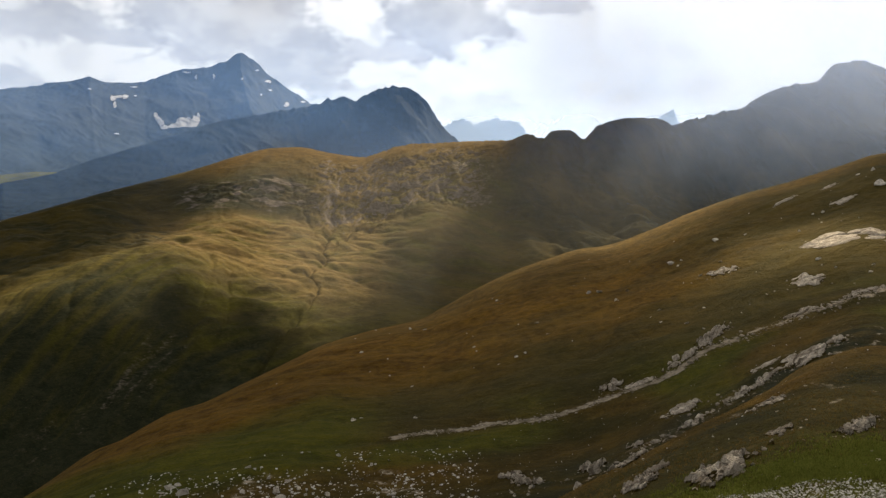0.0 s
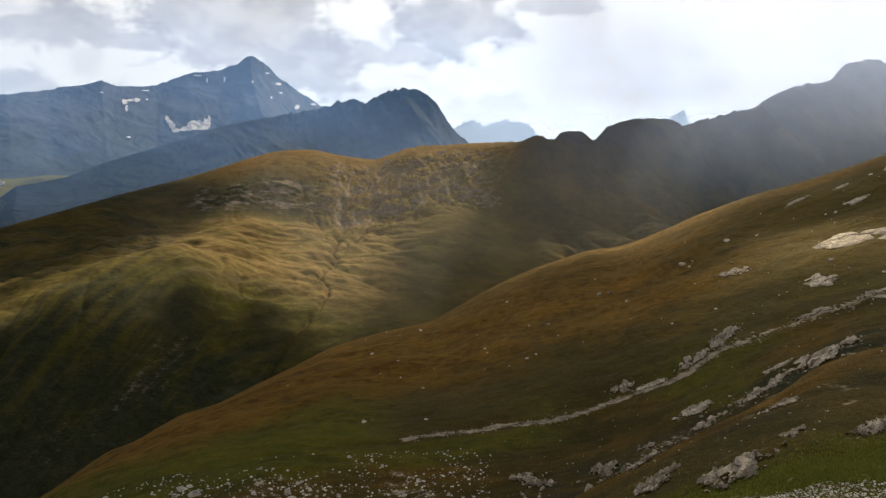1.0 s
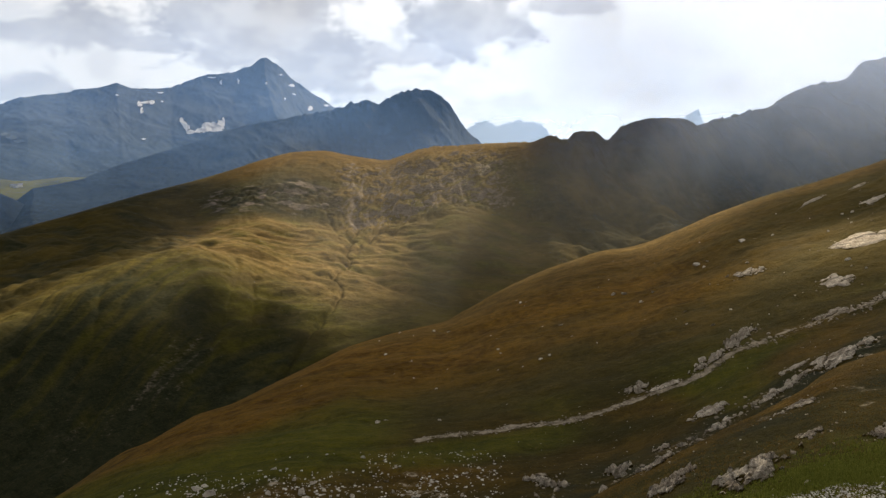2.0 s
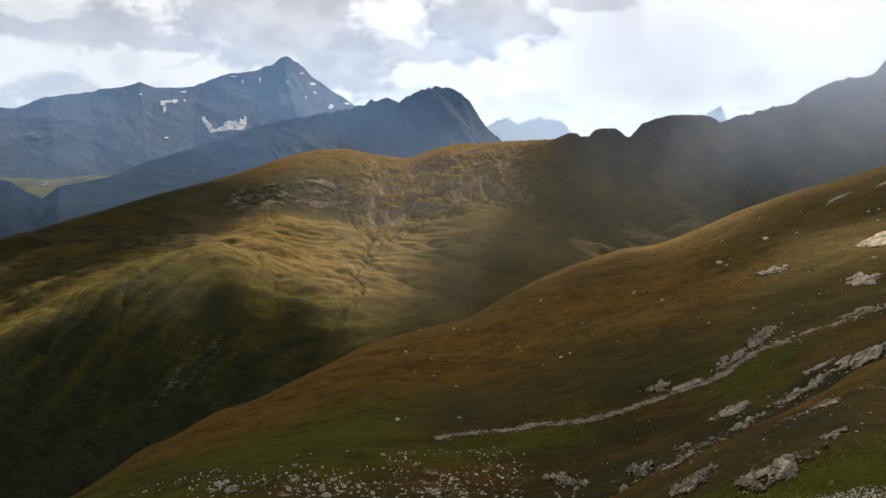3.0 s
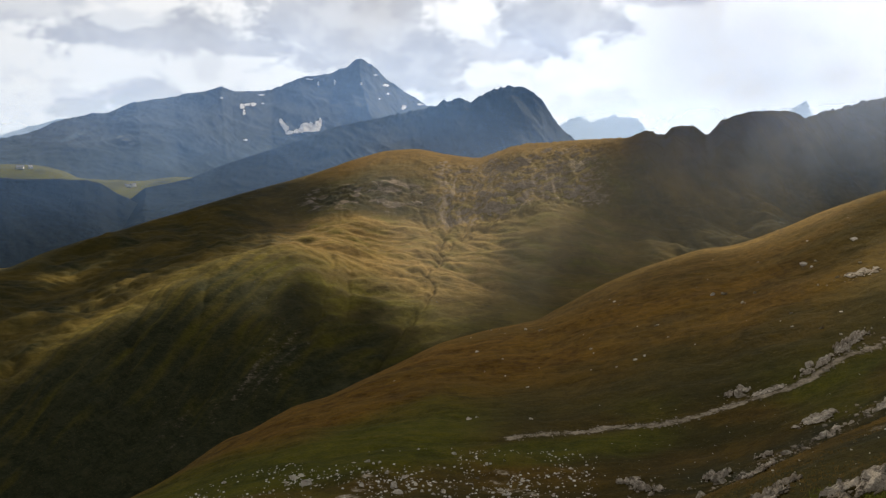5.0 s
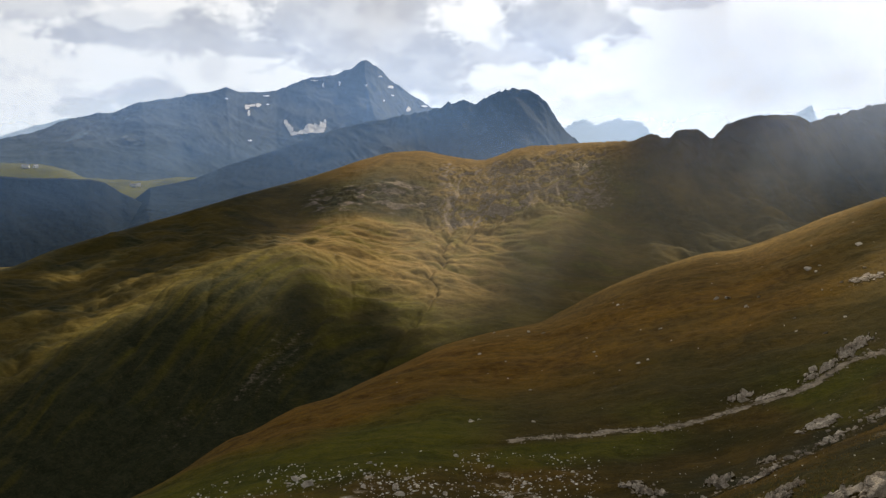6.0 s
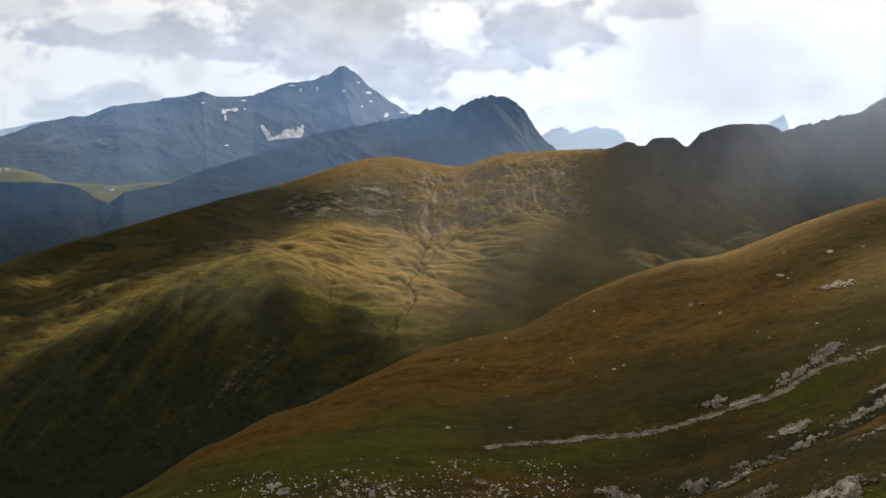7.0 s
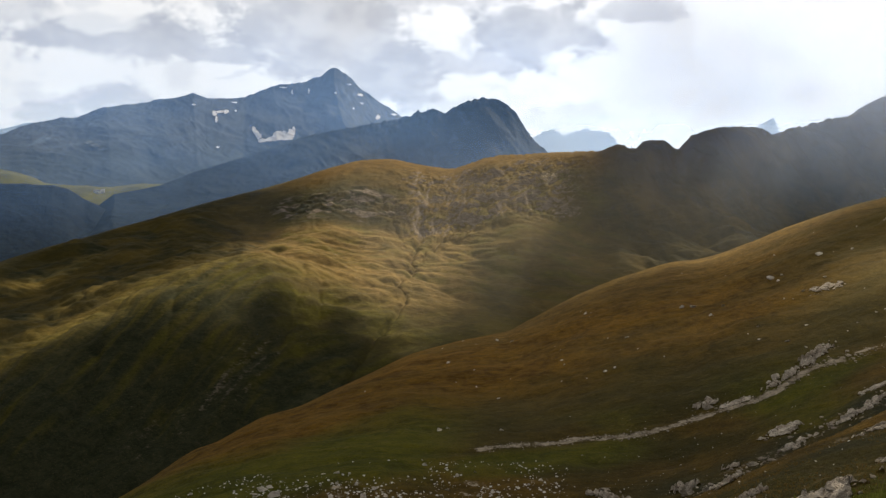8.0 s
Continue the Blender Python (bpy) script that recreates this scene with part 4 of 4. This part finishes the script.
for x, y, size in GULLY_BOULDERS:
    set_stone(GREY_BOULDERS, x, y, size, "angular grey boulder half sunk in the gully turf", "boulders in the rocky gully")
for x, y, size in HILL_STONES + HIGH_STONES:
    set_stone(PALE_BOULDERS, x, y, size, "lone pale stone lying in brown hillside grass", "stones strewn over the brown hill")
for x, y, size in PALE_BLOCKS:
    set_stone(PALE_BOULDERS, x, y, size, "large white limestone block on the stony mound", "blocks on the stony mound")
for x, y, size in VERGE_STONES:
    set_stone(PALE_BOULDERS, x, y, size, "small pale stone in the green roadside grass", "stones in the roadside grass", "stone")
# white stones strewn over the mound
placed = 0
while placed < 210:
    b, d = radians(scatter.uniform(-27, 1.0)), scatter.uniform(60, 99)
    x, y = d * math.sin(b), d * math.cos(b)
    if grain(x / 9, y / 9, 81) + scatter.uniform(-0.35, 0.35) < 0.02 + (d - 80) * 0.008:
        continue
    set_stone(PALE_BOULDERS, x, y, 0.28 + 0.62 * scatter.random() ** 2.5, "white limestone lump among turf on the mound", "white stones on the mound", "stone")
    placed += 1
for _ in range(46):
    b, d = radians(scatter.uniform(-6, 30)), scatter.uniform(140, 300)
    set_stone(PALE_BOULDERS, d * math.sin(b), d * math.cos(b), 0.3 + 0.5 * scatter.random() ** 2, "small pale stone in hillside grass", "stones strewn over the brown hill", "stone")


def strewn(name, spots, material, label, group_kind="gravel"):
    """Many small stones as one mesh; spots: x, y, size."""
    rng = random.Random(len(spots))
    base = bmesh.new()
    bmesh.ops.create_icosphere(base, subdivisions=1, radius=0.5)
    shape = np.array([v.co[:] for v in base.verts])
    faces = np.array([[v.index for v in f.verts] for f in base.faces])
    base.free()
    verts, polys = [], []
    for k, (x, y, size) in enumerate(spots):
        s = np.random.RandomState(k)
        p = shape * (0.75 + 0.5 * s.rand(len(shape), 1)) * np.array([1, 0.6 + 0.4 * s.rand(), 0.45 + 0.3 * s.rand()]) * size
        a = s.rand() * 6.28
        turn = np.array([[math.cos(a), -math.sin(a), 0], [math.sin(a), math.cos(a), 0], [0, 0, 1]])
        verts.append(p @ turn.T + np.array([x, y, ground_height(x, y) + size * 0.1]))
        polys.append(faces + k * len(shape))
    mesh = bpy.data.meshes.new(name)
    mesh.from_pydata(np.concatenate(verts).tolist(), [], np.concatenate(polys).tolist())
    mesh.materials.append(material)
    return tagged(new(name, mesh), label, group_kind, kind="stuff")


def strewn_stone(name, dark, light):
    material, n, bsdf, at = surface(name)
    island = n.tree.nodes.new("ShaderNodeNewGeometry").outputs["Random Per Island"]
    base = n.mix(island, dark, light)
    base = n.mix(n.math("MULTIPLY", n.noise(at, 25.0, 4, 0.6), 0.5), base, n.mix(0.5, base, (0.12, 0.11, 0.10)))
    n.put(bsdf.inputs["Base Color"], base)
    return material


PEBBLE = strewn_stone("roadside_gravel", (0.28, 0.275, 0.27), (0.62, 0.61, 0.60))
RUBBLE = strewn_stone("track_rubble", (0.17, 0.14, 0.11), (0.46, 0.40, 0.33))
WHITE_BITS = strewn_stone("white_stone_chips", (0.48, 0.45, 0.42), (0.86, 0.84, 0.80))

spots = []
while len(spots) < 5200:
    x, y = scatter.uniform(5.5, 14), scatter.uniform(13, 20.6)
    if x < 0.64 * y and math.hypot(x, y) < 21.5 and y + 0.14 * x < 20.5 + scatter.uniform(-0.5, 0.25):
        spots.append((x, y, 0.028 + 0.055 * scatter.random() ** 2))
strewn("gravel", spots, PEBBLE, "loose grey roadside gravel at the edge of the grass")

GULLY_BED = [(8, 74), (13.5, 74), (18, 77), (24, 81), (30, 85), (35, 87), (41, 90), (48, 94)]
spots = []
for line, spread, count in ((TRACK, 0.9, 90), (TRACK_UP, 1.7, 150), (GULLY_BED, 1.6, 110)):
    for (ax, ay), (bx, by) in zip(line, line[1:]):
        for _ in range(count):
            f = scatter.random()
            clump = grain((ax + f * (bx - ax)) / 3.5, (ay + f * (by - ay)) / 3.5, 91) + scatter.uniform(-0.12, 0.12)
            if line is not TRACK and clump < (0.06 if line is GULLY_BED else -0.02):
                continue
            spots.append((ax + f * (bx - ax) + scatter.gauss(0, spread), ay + f * (by - ay) + scatter.gauss(0, spread), 0.10 + (0.42 if line is TRACK else 0.7) * scatter.random() ** 4))
strewn("rubble", spots, RUBBLE, "pinkish grey rubble strewn along the worn track", "rubble")

spots = []
while len(spots) < 2600:
    b, d = radians(scatter.uniform(-29, 3)), scatter.uniform(52, 100)
    x, y = d * math.sin(b), d * math.cos(b)
    if grain(x / 9, y / 9, 81) + scatter.uniform(-0.4, 0.4) > 0.02 + (d - 80) * 0.01:
        spots.append((x, y, 0.10 + 0.34 * scatter.random() ** 3))
for _ in range(420):
    b, d = radians(scatter.uniform(3, 31)), scatter.uniform(24, 130)
    spots.append((d * math.sin(b), d * math.cos(b), (0.05 + 0.18 * scatter.random() ** 3) * min(1, d / 60)))
strewn("stone_chips", spots, WHITE_BITS, "small white stones scattered through the turf", "stones")


# crags: rock that breaks through the turf
def outcrop(x, y, long, wide, turn, rise, label, seed, material=GREY_STONE, blocky=1.0):
    """A craggy patch of bare rock that stands out of the slope and runs under the turf at its ragged edge."""
    count = 91
    u, v = np.meshgrid(np.linspace(-1.5, 1.5, count), np.linspace(-1.5, 1.5, count))
    a = radians(turn)
    px = x + u * long * math.cos(a) - v * wide * math.sin(a)
    py = y + u * long * math.sin(a) + v * wide * math.cos(a)
    size = max(wide, 0.3)
    qx, qy = px / size, py / size
    ragged = 1.1 * grain(qx * 0.9, qy * 0.9, seed) + 1.0 * grain(qx * 2.1, qy * 2.1, seed + 1) + 0.6 * grain(qx * 4.5, qy * 4.5, seed + 8)
    edge = 0.8 - np.hypot(u, v) ** 1.5 + ragged * blocky
    # joints break the rock into angular blocks, each at its own height and tilt
    rng = np.random.default_rng(seed)
    wx, wy = u * long / size + 0.12 * grain(qx * 3, qy * 3, seed + 2), v * wide / size + 0.12 * grain(qx * 3, qy * 3, seed + 7)
    blocks = int(14 + 10 * long / size)
    cx, cy = rng.uniform(-1.5, 1.5, blocks) * long / size, rng.uniform(-1.5, 1.5, blocks) * wide / size
    gaps = np.hypot(wx[..., None] - cx, wy[..., None] - cy)
    order = np.argsort(gaps, axis=2)[..., :2]
    first, second = np.take_along_axis(gaps, order, 2).transpose(2, 0, 1)
    own = order[..., 0]
    height, tilt_x, tilt_y = rng.uniform(-0.35, 0.35, blocks), rng.normal(0, 0.35, blocks), rng.normal(0, 0.35, blocks)
    inside = 0.8 - np.hypot(cx * size / long, cy * size / wide) ** 1.5 + rng.normal(0, 0.25, blocks)
    cell = height[own] * blocky + tilt_x[own] * (wx - cx[own]) + tilt_y[own] * (wy - cy[own])
    crack = np.exp(-((second - first) / 0.07) ** 2)
    rough = 0.35 * grain(qx * 2, qy * 2, seed + 3) + 0.2 * grain(qx * 5, qy * 5, seed + 4) + 0.08 * grain(qx * 11, qy * 11, seed + 5)
    lift = rise * (np.clip((0.6 * edge + 0.4 * inside[own]) * 2.4, -1.8, 0.6) + cell * 0.8 + rough * 1.8 * blocky - 0.55 * crack) - 0.05 * rise
    # the slope under it, worked out on a coarser net
    every = np.arange(0, count, 9)
    coarse = np.array([[ground_height(px[i, j], py[i, j]) for j in every] for i in every])
    f = np.arange(count) / 9
    wide_rows = np.array([np.interp(f, np.arange(len(every)), row) for row in coarse])
    base = np.array([np.interp(f, np.arange(len(every)), column) for column in wide_rows.T]).T
    low_edge = -0.3 if label == SLAB else -0.1
    turf = np.clip(1.0 - step(lift / rise, low_edge, low_edge + 0.7) - 0.6 * crack * step(lift / rise, 0.0, 0.3), 0, 1)
    ob = grid_mesh("rock_outcrop", px, py, base + lift, material, False, {"turf": turf})
    ob.data.polygons.foreach_set("use_smooth", np.zeros(len(ob.data.polygons), bool))
    return tagged(ob, label, "rock outcrop", "rock outcrops on the slope")


SLAB = "broad pale cracked rock slab on the green hillside"
CRAG = "jagged grey crag breaking through brown turf"
OUTCROPS = [
    (100.7, 187, 9, 13, 20, 1.2, SLAB), (76.8, 157, 3.4, 5, 0, 0.7, SLAB), (126.6, 239.2, 4.5, 2.5, 10, 0.6, SLAB), (121, 266.7, 9, 1.8, 40, 0.6, SLAB),
    (137.4, 268.4, 6, 1.5, 42, 0.45, SLAB), (70.6, 188.1, 5, 2.6, 10, 0.45, CRAG), (48.2, 132.5, 10, 1.5, 58, 0.9, CRAG), (27.8, 120.4, 2, 1.5, 35, 0.8, CRAG),
    (39.8, 122.4, 4.6, 1.3, 36, 0.7, CRAG), (74.1, 131.6, 4.8, 1.6, 32, 0.6, CRAG)]
GULLY_OUTCROPS = [
    (63.8, 131.5, 3.6, 1.4, 10, 0.5, CRAG), (31.9, 118, 3.8, 1.2, 15, 0.4, CRAG), (45, 90.5, 6.2, 3.2, 35, 1.0, CRAG), (38.2, 88, 4.4, 1.1, 45, 0.6, CRAG),
    (31, 94.5, 3, 2.4, 25, 0.6, CRAG), (43.3, 98.3, 2.2, 1.6, 20, 0.3, CRAG), (17, 80.8, 1.7, 1.3, 0, 1.0, CRAG), (22.3, 83.1, 1, 0.8, 0, 0.6, CRAG),
    (9.7, 77.8, 1.4, 1.8, 60, 0.8, CRAG), (8, 81.9, 1.8, 1.4, 30, 0.6, CRAG)]
NEAR_OUTCROPS = [
    (8.7, 22.5, 2.4, 0.85, 46, 0.36, CRAG), (6.7, 24.3, 1.3, 0.55, 52, 0.30, CRAG), (7.6, 26.1, 1.2, 0.35, 56, 0.2, CRAG), (13.8, 24.1, 1.7, 0.36, 41, 0.22, CRAG),
    (11.7, 25.4, 0.55, 0.4, 20, 0.18, CRAG), (15.3, 34, 1.3, 0.7, 40, 0.15, CRAG), (8.9, 34.2, 1.4, 0.45, 51, 0.3, CRAG)]
for k, (x, y, long, wide, turn, rise, label) in enumerate(OUTCROPS + GULLY_OUTCROPS + NEAR_OUTCROPS):
    outcrop(x, y, long, wide, turn, rise, label, 100 + 7 * k, GREY_STONE, 0.72 if label == SLAB else 1.0)
spots = []
for x, y, long, wide, turn, rise, label in OUTCROPS + GULLY_OUTCROPS + NEAR_OUTCROPS:
    for _ in range(34):
        a, q = radians(turn), min(wide, 2.0)
        du, dv = scatter.gauss(0, 0.8) * long, scatter.gauss(-0.25, 0.8) * wide
        spots.append((x + du * math.cos(a) - dv * math.sin(a), y + du * math.sin(a) + dv * math.cos(a), q * (0.05 + 0.26 * scatter.random() ** 3)))
strewn("outcrop_rubble", spots, RUBBLE, "broken grey stones lying round the rock outcrops", "rubble")


# ---------------------------------------------------------------- grass
def grass_material(name, dark, light):
    material, n, bsdf, at = surface(name)
    island = n.tree.nodes.new("ShaderNodeNewGeometry").outputs["Random Per Island"]
    colour = n.mix(island, dark, light)
    n.put(bsdf.inputs["Base Color"], colour)
    # thin blades let some of the sun through
    through_blade, both = n.tree.nodes.new("ShaderNodeBsdfTranslucent"), n.tree.nodes.new("ShaderNodeMixShader")
    n.put(through_blade.inputs["Color"], colour)
    both.inputs[0].default_value = 0.45
    n.put(both.inputs[1], bsdf.outputs[0])
    n.put(both.inputs[2], through_blade.outputs[0])
    for node in n.tree.nodes:
        if node.bl_idname == "ShaderNodeOutputMaterial":
            n.put(node.inputs["Surface"], both.outputs[0])
    return material


def tufts(name, spots, label, tall, material):
    """Clumps of bent blades as one mesh."""
    rng = random.Random(17)
    verts, faces = [], []
    for x, y in spots:
        z = ground_height(x, y)
        for _ in range(7):
            a, lean, h, w = rng.uniform(0, 6.28), rng.uniform(0.2, 0.8), tall * rng.uniform(0.5, 1.1), tall * 0.09
            ox, oy = x + rng.gauss(0, tall * 0.5), y + rng.gauss(0, tall * 0.5)
            cx, cy = math.cos(a), math.sin(a)
            k = len(verts)
            verts += [(ox - cy * w, oy + cx * w, z - 0.02), (ox + cy * w, oy - cx * w, z - 0.02),
                      (ox + cx * lean * h * 0.4 + cy * w * 0.7, oy + cy * lean * h * 0.4 - cx * w * 0.7, z + h * 0.6),
                      (ox + cx * lean * h * 0.4 - cy * w * 0.7, oy + cy * lean * h * 0.4 + cx * w * 0.7, z + h * 0.6),
                      (ox + cx * lean * h, oy + cy * lean * h, z + h * 0.85)]
            faces += [(k, k + 1, k + 2, k + 3), (k + 3, k + 2, k + 4)]
    mesh = bpy.data.meshes.new(name)
    mesh.from_pydata(verts, [], faces)
    mesh.materials.append(material)
    return tagged(new(name, mesh), label, "grass", kind="stuff")


spots = []
while len(spots) < 5000:
    b, d = radians(scatter.uniform(16, 33)), scatter.uniform(17, 28)
    x, y = d * math.sin(b), d * math.cos(b)
    if y + 0.14 * x > 20.4 + scatter.uniform(-0.4, 0.3) and d < 21.5 + 3.0 * grain(x / 3, y / 3, 83) + 4 * (math.degrees(b) - 20) / 12 + scatter.gauss(0, 1.2):
        spots.append((x, y))
tufts("roadside_grass", spots, "fresh green grass tufts along the gravel edge", 0.10, grass_material("fresh_grass", (0.065, 0.085, 0.012), (0.19, 0.20, 0.045)))
spots = []
while len(spots) < 4500:
    b, d = radians(scatter.uniform(4, 33)), 24 * (64 / 24) ** scatter.random()
    x, y = d * math.sin(b), d * math.cos(b)
    if grain(x / 4, y / 4, 85) + scatter.uniform(-0.4, 0.4) > 0:
        spots.append((x, y))
tufts("dry_grass", spots, "dry brown grass tufts on the near slope", 0.08, grass_material("dry_grass_blades", (0.10, 0.068, 0.020), (0.22, 0.155, 0.055)))


# ---------------------------------------------------------------- far farms
def plain(name, colour, rough=0.8):
    material, n, bsdf, at = surface(name)
    n.put(bsdf.inputs["Base Color"], n.mix(n.noise(at, 0.8, 4, 0.6), colour, tuple(0.8 * c for c in colour)))
    bsdf.inputs["Roughness"].default_value = rough
    return material


WALL_WHITE, ROOF_GREY = plain("whitewashed_wall", (0.78, 0.77, 0.74)), plain("slate_roof", (0.30, 0.30, 0.32))


def part(name, bm, material, parent, label=""):
    mesh = bpy.data.meshes.new(name)
    bm.to_mesh(mesh)
    bm.free()
    mesh.materials.append(material)
    ob = new(name, mesh)
    ob.parent = parent
    return tagged(ob, label)


def farmhouse(x, y, long, deep, eaves, turn):
    """A white house with a gabled slate roof."""
    house = tagged(new("farmhouse"), "small white farmhouse on the far green meadow", "house", "far farmhouses")
    house.matrix_world = pose(x, y, ground_height(x, y) - 0.5, 0, 0, turn)
    bm = bmesh.new()
    bmesh.ops.create_cube(bm, size=1, matrix=Matrix.LocRotScale((0, 0, eaves / 2), None, (long, deep, eaves)))
    part("wall", bm, WALL_WHITE, house)
    bm = bmesh.new()
    e, h, ridge = long / 2 + 0.8, deep / 2 + 0.8, eaves + deep * 0.42
    low = [bm.verts.new((sx * e, sy * h, eaves - 0.3)) for sx, sy in ((-1, -1), (1, -1), (1, 1), (-1, 1))]
    top = [bm.verts.new((-e, 0, ridge)), bm.verts.new((e, 0, ridge))]
    for f in ((low[0], low[1], top[1], top[0]), (low[2], low[3], top[0], top[1]), (low[1], low[2], top[1]), (low[3], low[0], top[0]), (low[3], low[2], low[1], low[0])):
        bm.faces.new(f)
    part("roof", bm, ROOF_GREY, house, "grey slate gable roof")


for b, d, long, turn in ((-37.9, 2780, 20, 20), (-37.3, 2800, 11, 60), (-31.35, 2760, 22, -15), (-31.0, 2775, 12, 30)):
    farmhouse(d * math.sin(radians(b)), d * math.cos(radians(b)), long, 10, 7, turn)
